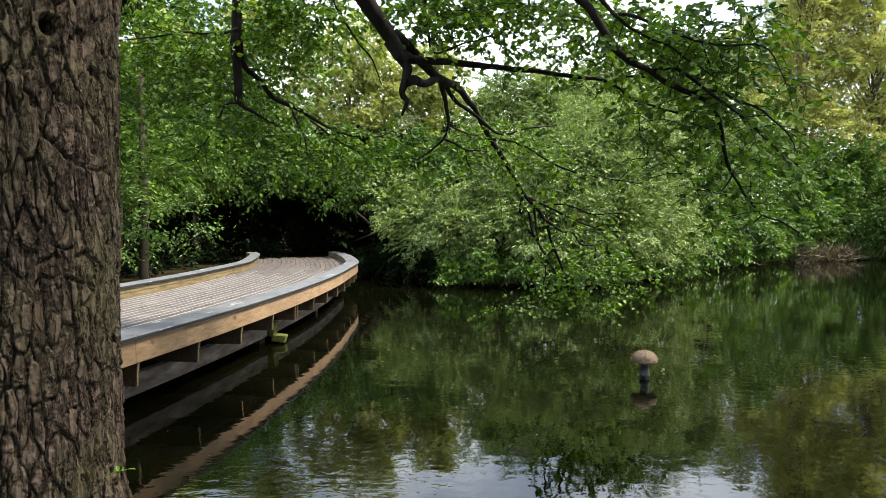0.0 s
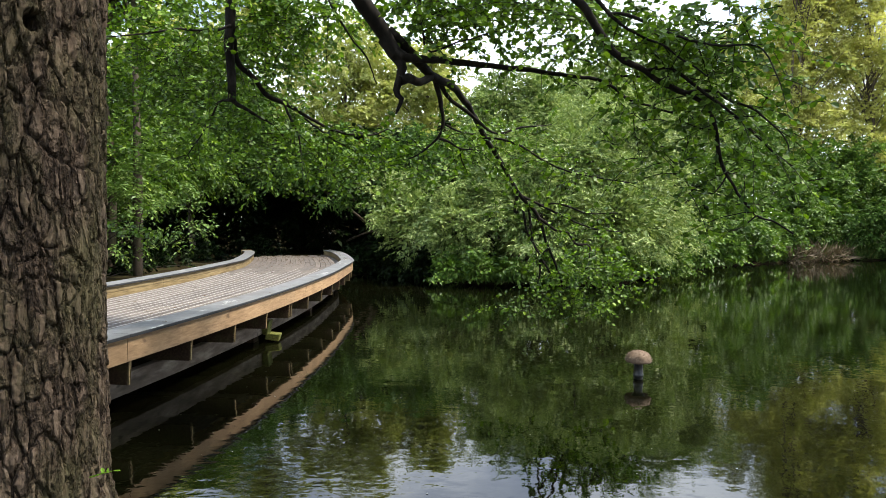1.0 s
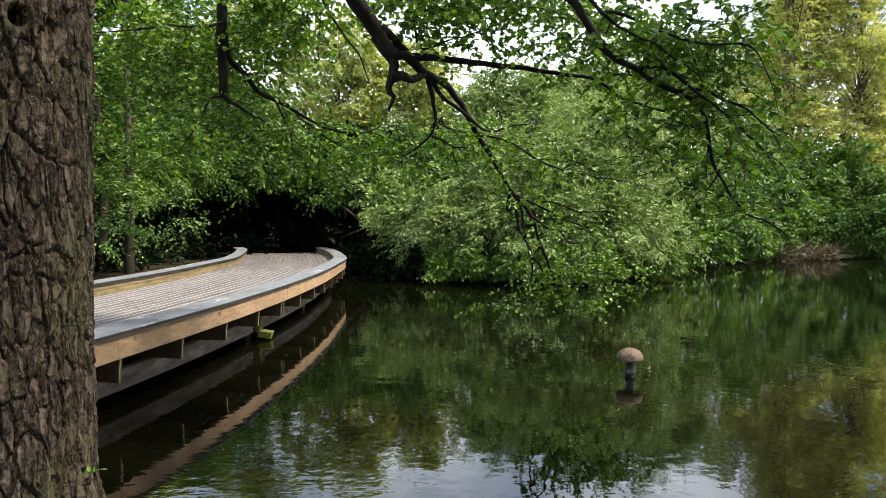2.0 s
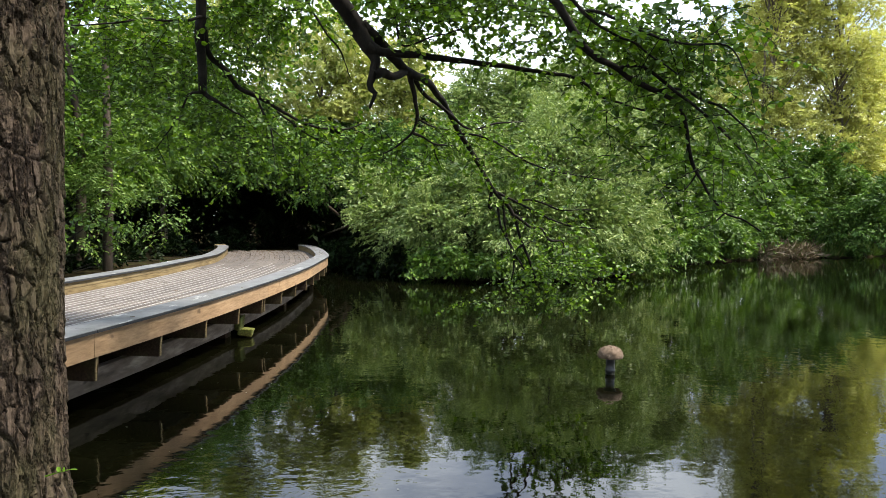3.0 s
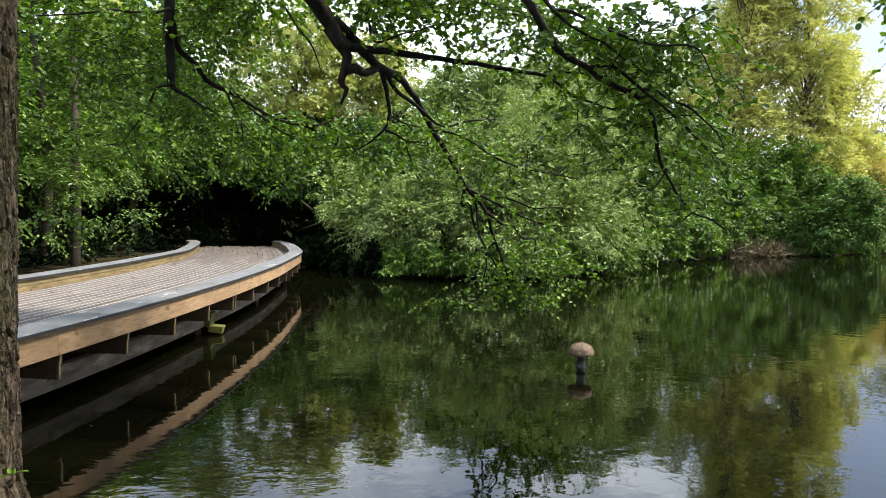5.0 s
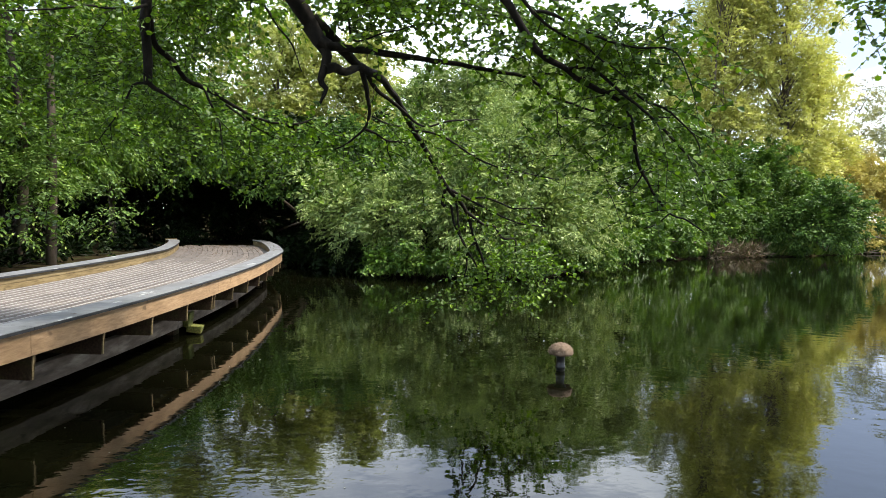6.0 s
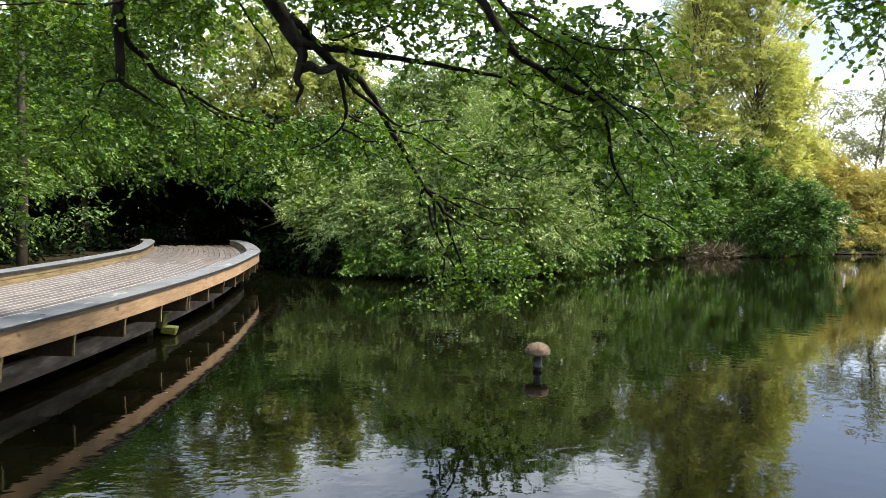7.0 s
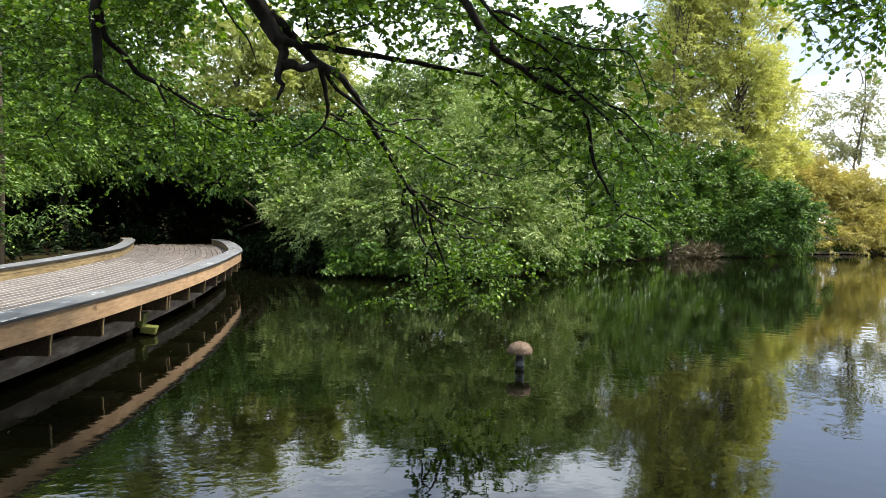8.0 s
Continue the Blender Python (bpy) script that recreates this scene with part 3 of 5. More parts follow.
        for o in (0.75, 2.35):
            x, yy = on_edge(s, o)
            bm = bmesh.new()
            bmesh.ops.create_cone(bm, cap_ends=True, segments=14, radius1=0.10, radius2=0.09, depth=0.9, matrix=Matrix.Translation((x, yy, -0.515)))
            part("pile", bm, M_JOIST_SHADE, walk_thing)
    # deck boards along the walk, each with a pale grit strip
    count, strip_end = 18, s_at(16.8)
    w = (WIDTH - 0.33) / count
    for k in range(count):
        o = 0.33 + k * w
        cuts = [0.0]
        while cuts[-1] < end - 0.9:
            cuts.append(min(end, cuts[-1] + (rng.uniform(1.2, 4.2) if len(cuts) == 1 else 4.2)))
        for a, b in zip(cuts, cuts[1:]):
            dz = rng.uniform(-0.003, 0.003)
            board = swept("deck_board", a + 0.0015, b - 0.0015, o + 0.004, o + w - 0.004, DECK_TOP - 0.032 + dz, DECK_TOP + dz, M_DECK, walk_thing, "", 0.005, 0.5)
            if a + 0.5 < strip_end:
                c = o + w * 0.5
                swept("grit_strip", a + 0.02, min(b - 0.02, strip_end + rng.uniform(-1.6, 0.8)), c - 0.009, c + 0.009, DECK_TOP - 0.004 + dz, DECK_TOP + 0.0025 + dz, M_STRIP, board, "", 0.001, 0.5)


build_boardwalk()


# ---- foreground alder ----
TREE_X, TREE_Y = -1.338, 2.035
BOUGHS = {}
BOUGHS["main"] = ([(-0.79, 5.55, 4.04), (-0.69, 5.70, 3.86), (-0.56, 5.80, 3.71), (-0.44, 5.88, 3.54), (-0.36, 5.88, 3.39), (-0.29, 5.88, 3.34)], 0.094, 0.058)
BOUGHS["leader"] = ([(-0.44, 5.92, 3.59), (-0.31, 5.97, 3.48), (-0.18, 6.10, 3.37), (-0.05, 6.35, 3.29), (0.12, 6.65, 3.28), (0.25, 6.95, 3.20), (0.37, 7.25, 3.06), (0.54, 7.55, 2.84), (0.75, 7.80, 2.56), (0.97, 8.00, 2.26), (1.22, 8.10, 1.98), (1.33, 8.15, 1.66), (1.46, 8.20, 1.39), (1.60, 8.25, 1.04)], 0.05, 0.013)
BOUGHS["stub"] = ([(-0.45, 5.90, 3.52), (-0.38, 5.89, 3.39), (-0.31, 5.88, 3.27), (-0.33, 5.88, 3.15), (-0.36, 5.87, 3.04), (-0.31, 5.86, 2.99), (-0.36, 5.85, 2.85)], 0.075, 0.012)
BOUGHS["elbow"] = ([(-0.38, 5.85, 3.38), (-0.28, 5.88, 3.34), (-0.16, 5.90, 3.35)], 0.05, 0.032)
BOUGHS["hook"] = ([(-0.33, 5.85, 3.14), (-0.25, 5.96, 3.18), (-0.17, 6.07, 3.16), (-0.11, 6.19, 3.21), (-0.06, 6.30, 3.28)], 0.045, 0.035)
BOUGHS["across"] = ([(-0.23, 5.90, 3.35), (0.08, 5.90, 3.33), (0.38, 5.90, 3.30), (0.78, 5.90, 3.26), (1.14, 5.93, 3.22), (1.40, 5.97, 3.21), (1.59, 6.00, 3.15), (1.73, 6.00, 3.02), (1.92, 6.00, 2.94), (2.15, 6.00, 2.89)], 0.036, 0.008)
BOUGHS["spur"] = ([(1.55, 6.00, 3.17), (1.63, 5.93, 3.21), (1.83, 5.87, 3.19), (2.11, 5.80, 3.15)], 0.014, 0.005)
BOUGHS["inner"] = ([(0.01, 6.50, 3.28), (0.09, 6.62, 3.14), (0.30, 6.73, 2.99), (0.48, 6.85, 2.86), (0.62, 6.97, 2.83), (0.88, 7.08, 2.90), (1.24, 7.20, 2.96)], 0.026, 0.005)
BOUGHS["fork"] = ([(-0.02, 6.42, 3.27), (0.04, 6.46, 3.06), (0.07, 6.49, 2.87), (0.02, 6.53, 2.73), (-0.15, 6.56, 2.60), (-0.28, 6.60, 2.53)], 0.027, 0.006)
BOUGHS["fork_a"] = ([(0.02, 6.55, 2.73), (0.14, 6.57, 2.68), (0.23, 6.58, 2.63), (0.44, 6.60, 2.62)], 0.014, 0.005)
BOUGHS["fork_b"] = ([(0.22, 6.58, 2.63), (0.24, 6.59, 2.53), (0.28, 6.60, 2.44)], 0.009, 0.004)
BOUGHS["fork_c"] = ([(0.08, 6.50, 2.86), (0.19, 6.55, 2.81), (0.36, 6.60, 2.77)], 0.011, 0.005)
BOUGHS["long"] = ([(0.53, 7.50, 2.86), (0.80, 7.38, 2.80), (1.14, 7.26, 2.59), (1.38, 7.14, 2.47), (1.69, 7.02, 2.39), (2.06, 6.90, 2.31)], 0.016, 0.005)
BOUGHS["twig_a"] = ([(0.97, 8.00, 2.25), (0.93, 8.02, 2.02), (1.03, 8.05, 2.06), (1.09, 8.07, 1.79), (1.24, 8.10, 1.54)], 0.022, 0.01)
BOUGHS["twig_b"] = ([(1.00, 8.00, 2.22), (1.23, 7.95, 2.11), (1.54, 7.90, 1.96), (1.83, 7.85, 1.82), (2.18, 7.80, 1.79)], 0.019, 0.007)
BOUGHS["twig_c"] = ([(1.25, 8.10, 1.95), (1.47, 8.11, 1.80), (1.60, 8.12, 1.78), (1.71, 8.12, 1.63), (1.87, 8.13, 1.60), (1.89, 8.14, 1.40), (2.04, 8.15, 1.18)], 0.02, 0.008)
BOUGHS["twig_d"] = ([(1.22, 8.00, 2.11), (1.47, 7.90, 2.12), (1.76, 7.80, 2.01), (2.11, 7.70, 2.01)], 0.013, 0.007)
BOUGHS["twig_e"] = ([(1.10, 8.05, 2.13), (1.13, 8.07, 1.88), (1.19, 8.08, 1.60), (1.26, 8.10, 1.51)], 0.016, 0.01)
BOUGHS["twig_f"] = ([(1.37, 8.15, 1.57), (1.27, 8.15, 1.46), (1.27, 8.15, 1.31), (1.24, 8.15, 1.14)], 0.018, 0.007)
BOUGHS["twig_g"] = ([(1.27, 8.15, 1.46), (1.36, 8.15, 1.34), (1.45, 8.15, 1.17)], 0.014, 0.007)
BOUGHS["left"] = ([(-1.91, 6.30, 4.22), (-1.95, 6.33, 3.81), (-1.98, 6.36, 3.50), (-1.97, 6.39, 3.24), (-1.97, 6.41, 3.07)], 0.055, 0.038)
BOUGHS["left_a"] = ([(-1.95, 6.40, 3.67), (-1.92, 6.48, 3.44), (-1.80, 6.55, 3.33), (-1.70, 6.62, 3.18), (-1.50, 6.70, 3.08), (-1.31, 6.78, 2.95), (-1.04, 6.85, 2.82), (-0.73, 6.92, 2.79), (-0.52, 7.00, 2.88)], 0.034, 0.007)
BOUGHS["left_b"] = ([(-1.52, 6.60, 3.08), (-1.45, 6.60, 2.92), (-1.37, 6.60, 2.72), (-1.36, 6.60, 2.42)], 0.014, 0.005)
BOUGHS["left_c"] = ([(-1.34, 6.70, 2.95), (-1.17, 6.73, 2.82), (-0.94, 6.77, 2.67), (-0.83, 6.80, 2.64)], 0.011, 0.004)
BOUGHS["thin"] = ([(-1.94, 6.30, 3.74), (-2.07, 6.12, 3.65), (-2.28, 5.95, 3.62), (-2.51, 5.78, 3.53), (-2.77, 5.60, 3.44)], 0.014, 0.005)
BOUGHS["left_d"] = ([(-1.97, 6.40, 3.06), (-2.11, 6.43, 3.05), (-2.19, 6.45, 2.90), (-2.33, 6.48, 2.70), (-2.47, 6.50, 2.52)], 0.013, 0.004)
BOUGHS["hang"] = ([(-1.13, 6.60, 4.22), (-1.00, 6.60, 3.96), (-0.86, 6.60, 3.71), (-0.71, 6.60, 3.52), (-0.60, 6.60, 3.27)], 0.017, 0.005)
BOUGHS["up"] = ([(-0.16, 6.00, 4.01), (-0.16, 5.92, 3.73), (-0.13, 5.84, 3.56), (-0.07, 5.76, 3.38), (0.18, 5.68, 3.43), (0.47, 5.60, 3.49)], 0.016, 0.005)
BOUGHS["up_a"] = ([(-0.15, 6.00, 3.71), (-0.02, 5.95, 3.76), (0.11, 5.90, 3.78)], 0.009, 0.004)
BOUGHS["right"] = ([(0.86, 4.90, 3.66), (1.05, 4.91, 3.50), (1.12, 4.92, 3.39), (1.21, 4.93, 3.26), (1.33, 4.94, 3.14), (1.52, 4.95, 3.03), (1.67, 4.96, 2.93), (1.86, 4.97, 2.87), (2.04, 4.99, 2.76), (2.10, 5.00, 2.59), (2.16, 5.01, 2.37), (2.27, 5.02, 2.17), (2.44, 5.03, 1.98), (2.60, 5.04, 1.92), (2.73, 5.05, 1.82)], 0.036, 0.006)
BOUGHS["top_a"] = ([(1.09, 4.90, 3.61), (1.24, 4.84, 3.41), (1.40, 4.78, 3.26), (1.59, 4.72, 3.15), (1.70, 4.66, 3.05), (1.87, 4.60, 2.91)], 0.018, 0.005)
BOUGHS["top_b"] = ([(1.24, 4.85, 3.41), (1.36, 4.76, 3.38), (1.61, 4.67, 3.24), (1.83, 4.57, 3.14), (2.12, 4.48, 3.10), (2.16, 4.39, 3.01), (2.22, 4.30, 2.80)], 0.014, 0.004)
BOUGHS["mid_a"] = ([(1.54, 4.95, 3.02), (1.64, 4.89, 3.04), (1.76, 4.82, 2.99), (1.94, 4.76, 2.83), (2.10, 4.69, 2.69), (2.24, 4.63, 2.53), (2.36, 4.56, 2.36), (2.42, 4.50, 2.29)], 0.017, 0.004)
BOUGHS["mid_b"] = ([(1.86, 4.95, 2.87), (2.01, 4.90, 2.88), (2.13, 4.85, 2.80), (2.29, 4.80, 2.72), (2.47, 4.75, 2.53), (2.50, 4.70, 2.41)], 0.014, 0.004)
BOUGHS["drop_a"] = ([(2.22, 5.05, 2.30), (2.18, 5.03, 2.21), (2.10, 5.00, 2.13)], 0.008, 0.004)
BOUGHS["drop_b"] = ([(2.46, 5.05, 1.97), (2.35, 5.03, 1.89), (2.24, 5.00, 1.84)], 0.008, 0.004)
BOUGHS["left_e"] = ([(-1.97, 6.41, 3.10), (-1.93, 6.42, 3.04), (-1.85, 6.44, 3.00), (-1.74, 6.47, 2.93), (-1.61, 6.50, 2.85)], 0.026, 0.006)
BOUGHS["drop_c"] = ([(1.76, 6.00, 3.00), (1.77, 6.00, 2.82), (1.79, 6.00, 2.66)], 0.008, 0.004)
# high limbs that carry the hanging ones back to the trunk
HIGH = [([(TREE_X, TREE_Y, 4.6), (-1.2, 3.2, 5.1), (-1.0, 4.6, 4.7), (-0.79, 5.55, 4.04)], 0.15, 0.092),
        ([(TREE_X, TREE_Y, 5.2), (-1.7, 3.6, 5.9), (-1.85, 5.2, 5.4), (-1.91, 6.30, 4.22)], 0.12, 0.056),
        ([(TREE_X, TREE_Y, 5.0), (-0.4, 2.9, 5.6), (0.5, 4.2, 4.9), (0.86, 4.90, 3.66)], 0.11, 0.036),
        ([(-1.83, 5.0, 5.45), (-1.5, 5.9, 5.1), (-1.13, 6.60, 4.22)], 0.05, 0.017),
        ([(-1.0, 4.6, 4.7), (-0.5, 5.4, 4.7), (-0.16, 6.0, 4.01)], 0.05, 0.016),
        ([(0.5, 4.2, 4.9), (0.95, 4.6, 4.5), (1.10, 4.90, 3.62)], 0.04, 0.018),
        ([(TREE_X, TREE_Y, 5.6), (0.4, 2.4, 6.4), (2.0, 3.6, 5.6), (3.0, 4.2, 4.0)], 0.10, 0.02),
        ([(TREE_X, TREE_Y, 5.6), (-2.4, 1.0, 7.2), (-3.2, 0.2, 8.5)], 0.12, 0.02)]
# where leafy twigs fill the air: centre, half sizes, number of twigs
SPRAYS = [((-2.7, 7.35, 3.95), (1.6, 0.8, 0.45), 360), ((-2.2, 7.35, 3.3), (1.4, 0.8, 0.8), 300), ((-0.9, 7.2, 2.62), (1.1, 0.7, 0.35), 110), ((-3.3, 7.0, 1.84), (0.25, 0.2, 0.12), 10), ((-1.45, 6.6, 3.9), (0.6, 0.6, 0.3), 130), ((-0.2, 6.2, 3.95), (0.9, 0.5, 0.2), 110), ((0.45, 5.8, 3.8), (1.3, 0.7, 0.34), 250),
          ((2.1, 5.5, 2.9), (0.8, 0.6, 0.5), 135), ((1.5, 5.4, 3.45), (0.75, 0.5, 0.3), 80), ((2.0, 5.0, 3.3), (0.5, 0.4, 0.2), 75), ((0.75, 8.0, 2.75), (1.0, 0.5, 0.5), 60), ((2.3, 5.0, 2.3), (0.35, 0.4, 0.3), 26)]
# the tips that trail just over the water, the spray beside the poplars, and unseen crown added overhead to shade trunk
# and leaves
SPRAYS += [((2.05, 8.1, 1.30), (0.42, 0.3, 0.34), 60), ((1.57, 8.15, 1.15), (0.34, 0.25, 0.22), 26), ((1.0, 8.45, 0.80), (0.4, 0.15, 0.06), 9), ((2.05, 8.4, 0.86), (0.22, 0.15, 0.10), 12), ((1.75, 8.6, 1.6), (0.6, 0.3, 0.35), 26),
           ((4.15, 4.75, 3.68), (0.55, 0.4, 0.28), 70), ((3.4, 4.2, 5.4), (1.6, 1.2, 0.5), 420), ((1.3, 1.7, 5.0), (1.7, 1.4, 0.8), 260), ((-0.9, 0.9, 4.0), (1.2, 0.8, 0.35), 320), ((-0.6, 0.6, 5.6), (1.8, 1.4, 0.8), 170), ((0.6, 4.6, 4.6), (2.4, 1.6, 0.5), 70), ((-1.8, 4.5, 5.0), (1.6, 1.6, 0.6), 30)]


def field(seed, x, y):
    """Smooth random heights between -1 and 1 over the plane."""
    table = np.random.default_rng(seed).uniform(-1, 1, (256, 256))
    i, j = np.floor(x).astype(int), np.floor(y).astype(int)
    fx, fy = x - i, y - j
    fx, fy = fx * fx * (3 - 2 * fx), fy * fy * (3 - 2 * fy)
    t = lambda p, q: table[p % 256, q % 256]
    return (t(i, j) * (1 - fx) + t(i + 1, j) * fx) * (1 - fy) + (t(i, j + 1) * (1 - fx) + t(i + 1, j + 1) * fx) * fy


def plates(seed, x, y):
    """Irregular plates over the plane: how far from a crack, each plate's own level, and how far up it."""
    rng = np.random.default_rng(seed)
    jx, jy, level = rng.uniform(0, 1, (3, 256, 256))
    i, j = np.floor(x).astype(int), np.floor(y).astype(int)
    best, second = np.full(x.shape, 9.0), np.full(x.shape, 9.0)
    tone, rise = np.zeros(x.shape), np.zeros(x.shape)
    for di in (-1, 0, 1):
        for dj in (-1, 0, 1):
            p, q = (i + di) % 256, (j + dj) % 256
            dx, dy = x - (i + di + jx[p, q]), y - (j + dj + jy[p, q])
            d = np.hypot(dx, dy)
            near = d < best
            second = np.where(near, best, np.minimum(second, d))
            tone, rise, best = np.where(near, level[p, q], tone), np.where(near, dy, rise), np.where(near, d, best)
    return second - best, tone, rise


def build_alder():
    rng = np.random.default_rng(11)
    tree = empty("alder_tree", (TREE_X, TREE_Y, 0.35), "old alder with deeply furrowed brown bark and overhanging leafy limbs", "tree")
    # trunk with plates of bark parted by furrows
    a = np.r_[np.linspace(-2.6, 0.5, 300, endpoint=False), np.linspace(0.5, 2 * np.pi - 2.6, 40, endpoint=False)]
    h = np.r_[np.linspace(0.15, 0.9, 60, endpoint=False), np.linspace(0.9, 2.9, 400, endpoint=False), np.linspace(2.9, 6.0, 50)]
    m = len(a)
    radius = np.interp(h, [0.1, 0.5, 0.8, 0.93, 1.07, 1.3, 2.0, 2.5, 2.9, 4.0, 6.0], [0.62, 0.44, 0.36, 0.325, 0.296, 0.293, 0.297, 0.306, 0.318, 0.29, 0.24]) + 0.004
    aa, zz = np.meshgrid(a, h)
    u = (aa + 2.6) * 0.31
    u1 = u + 0.020 * field(1, u * 9, zz * 5) + 0.006 * field(2, u * 40, zz * 20) + 0.0015 * field(12, u * 160, zz * 90)
    z1 = zz + 0.035 * field(3, u * 14, zz * 7) + 0.010 * field(4, u * 60, zz * 40)
    gap, tone, rise = plates(7, u1 / 0.034, z1 / 0.13)
    gap2, tone2, rise2 = plates(8, u1 / 0.015, z1 / 0.030)
    long_furrow = field(21, u1 * 30, z1 * 4.2)
    relief = 0.017 * np.clip((gap - 0.01) / 0.13, 0, 1) ** 0.8 - 0.015 + 0.006 * (tone - 0.5) - 0.005 * rise
    relief += 0.0030 * np.clip((gap2 - 0.01) / 0.09, 0, 1) + 0.0025 * (tone2 - 0.5) - 0.002 * rise2 - 0.007 * np.exp(-((long_furrow / 0.10) ** 2))
    relief += 0.003 * field(5, u * 16, zz * 4) + 0.0014 * field(6, u * 70, zz * 190) + 0.0012 * field(13, u * 150, zz * 120)
    knot_a, knot_z = -0.66, 2.45
    kd = np.hypot((aa - knot_a) * 0.31, (zz - knot_z) * 0.85) * (1 + 0.25 * field(9, u * 40, zz * 40))
    relief = relief + 0.008 * np.exp(-((kd / 0.06) ** 2)) + 0.002 * np.sin(kd * 420) * np.exp(-((kd / 0.09) ** 2)) - 0.11 * np.exp(-((kd / 0.019) ** 4))
    flare = np.maximum(0.0, 1.0 - (zz - 0.1) / 0.9) ** 2
    r = radius[:, None] + relief + flare * 0.07 * np.sin(5 * aa + 1.0)
    r[-1] *= 0.06
    verts = np.stack([TREE_X + np.cos(aa) * r, TREE_Y + np.sin(aa) * r, zz], -1)
    i, j = np.meshgrid(np.arange(len(h) - 1), np.arange(m), indexing="ij")
    k = (j + 1) % m
    f = np.stack([i * m + j, i * m + k, (i + 1) * m + k, (i + 1) * m + j], -1).reshape(-1, 4)
    part("trunk", mesh_of("trunk", verts.reshape(-1, 3), f, True), M_BARK, tree, "brown trunk with deep furrowed bark plates and a knot hole")
    lines = []
    for name, (pts, r0, r1) in [*BOUGHS.items(), *[("high", q) for q in HIGH]]:
        line = smooth_line(pts, 0.05)
        n = len(line)
        wob = np.cumsum(rng.normal(0, 0.0034, (n, 3)), 0)
        line = line + wob - np.linspace(0, 1, n)[:, None] * wob[-1]
        lines.append((line, r0, r1))
        part("limb", mesh_of("limb", *tube(line, r0, r1, 9, rng, 0.07, 0.8), smooth=True), M_LIMB_SHADE, tree)
    # leafy twigs along the limbs and in the air between them
    feet, ways = [], []
    for (line, r0, r1), name in zip(lines, [*BOUGHS, *[""] * len(HIGH)]):
        if name in ("stub", "hook", "elbow"):
            continue
        n = int(len(line) * 0.05 * (13 if r0 < 0.02 else 4) * (0.45 if name.startswith("twig") else 0.62 if name.startswith(("right", "top", "mid", "drop", "across", "spur")) else 1))
        for u in rng.uniform(0.15, 1.0, max(2, n)):
            p = line[int(u * (len(line) - 1))]
            feet.append(p)
            ways.append(rng.normal(0, 1, 3) * [1, 1, 0.45] + unit(line[-1] - line[0]) * 0.6)
    for c, r, n in SPRAYS:
        for _ in range(n):
            feet.append(np.array(c) + np.clip(rng.normal(0, 0.5, 3), -1.1, 1.1) * r)
            ways.append(rng.normal(0, 1, 3) * [1, 1, 0.35])
    feet, ways = np.array(feet), unit(np.array(ways))
    # an open window in the leaves beside the main limb
    bare = (((feet - [-0.98, 7.0, 3.35]) / [0.6, 1.6, 0.45]) ** 2).sum(1) < 1
    # and few leaves along the thick part of the main limb
    thick = np.vstack([lines[k][0][: int(len(lines[k][0]) * 0.9)] for k in (0, 2, 4)])
    gap = np.min(np.linalg.norm((feet[:, None] - thick[None]) * [1, 0.28, 1], axis=2), axis=1)
    bare |= (feet[:, 1] > 6) & (feet[:, 0] > 0.4) & (feet[:, 2] < 0.62)
    bare |= (gap < 0.27) & (feet[:, 1] < 6.6)
    feet, ways = feet[~bare], ways[~bare]
    length = rng.uniform(0.22, 0.6, len(feet))
    p, along, across = twigs(rng, feet, ways, length, 13, 0.35)
    keep = (p[:, 2] > 0.06) & ~((p[:, 1] > 6) & (p[:, 0] > 0.4) & (p[:, 2] < 0.56))
    part("crown", leaf_mesh("crown", rng, p[keep], along[keep], across[keep], 0.053, 0.84, 0.25, 0.8, 0.5, "round"), M_ALDER, tree, "fresh green rounded alder leaves")
    s = np.linspace(0, 1, 5)[None, :, None]
    q = feet[:, None] + ways[:, None] * s * length[:, None, None]
    q[..., 2] -= 0.35 * s[..., 0] ** 2 * length[:, None]
    fine = part("fine_branchwork", mesh_of("fine_branchwork", *join([tube(t, 0.0046, 0.0014, 3) for t in q])), M_LIMB_SHADE, tree)
    tagged(fine, kind="stuff")


build_alder()


# ---- shrubs and trees round the pond ----
def shrub(name, label, root, lobes, mat, seed, per_area, twig, leaves, size, width, category="shrub", group="", r0=0.05, bark=None, **more):
    thing = empty(name, root, label, category, group)
    tops = [(l[0], l[1], l[2] + l[5] * 0.3) for l in lobes]
    stems("branchwork", seed + 1, root, tops, r0, bark or M_FARBARK, thing)
    crown("crown", seed, lobes, mat, thing, per_area, twig, leaves, size, width, **more)
    return thing


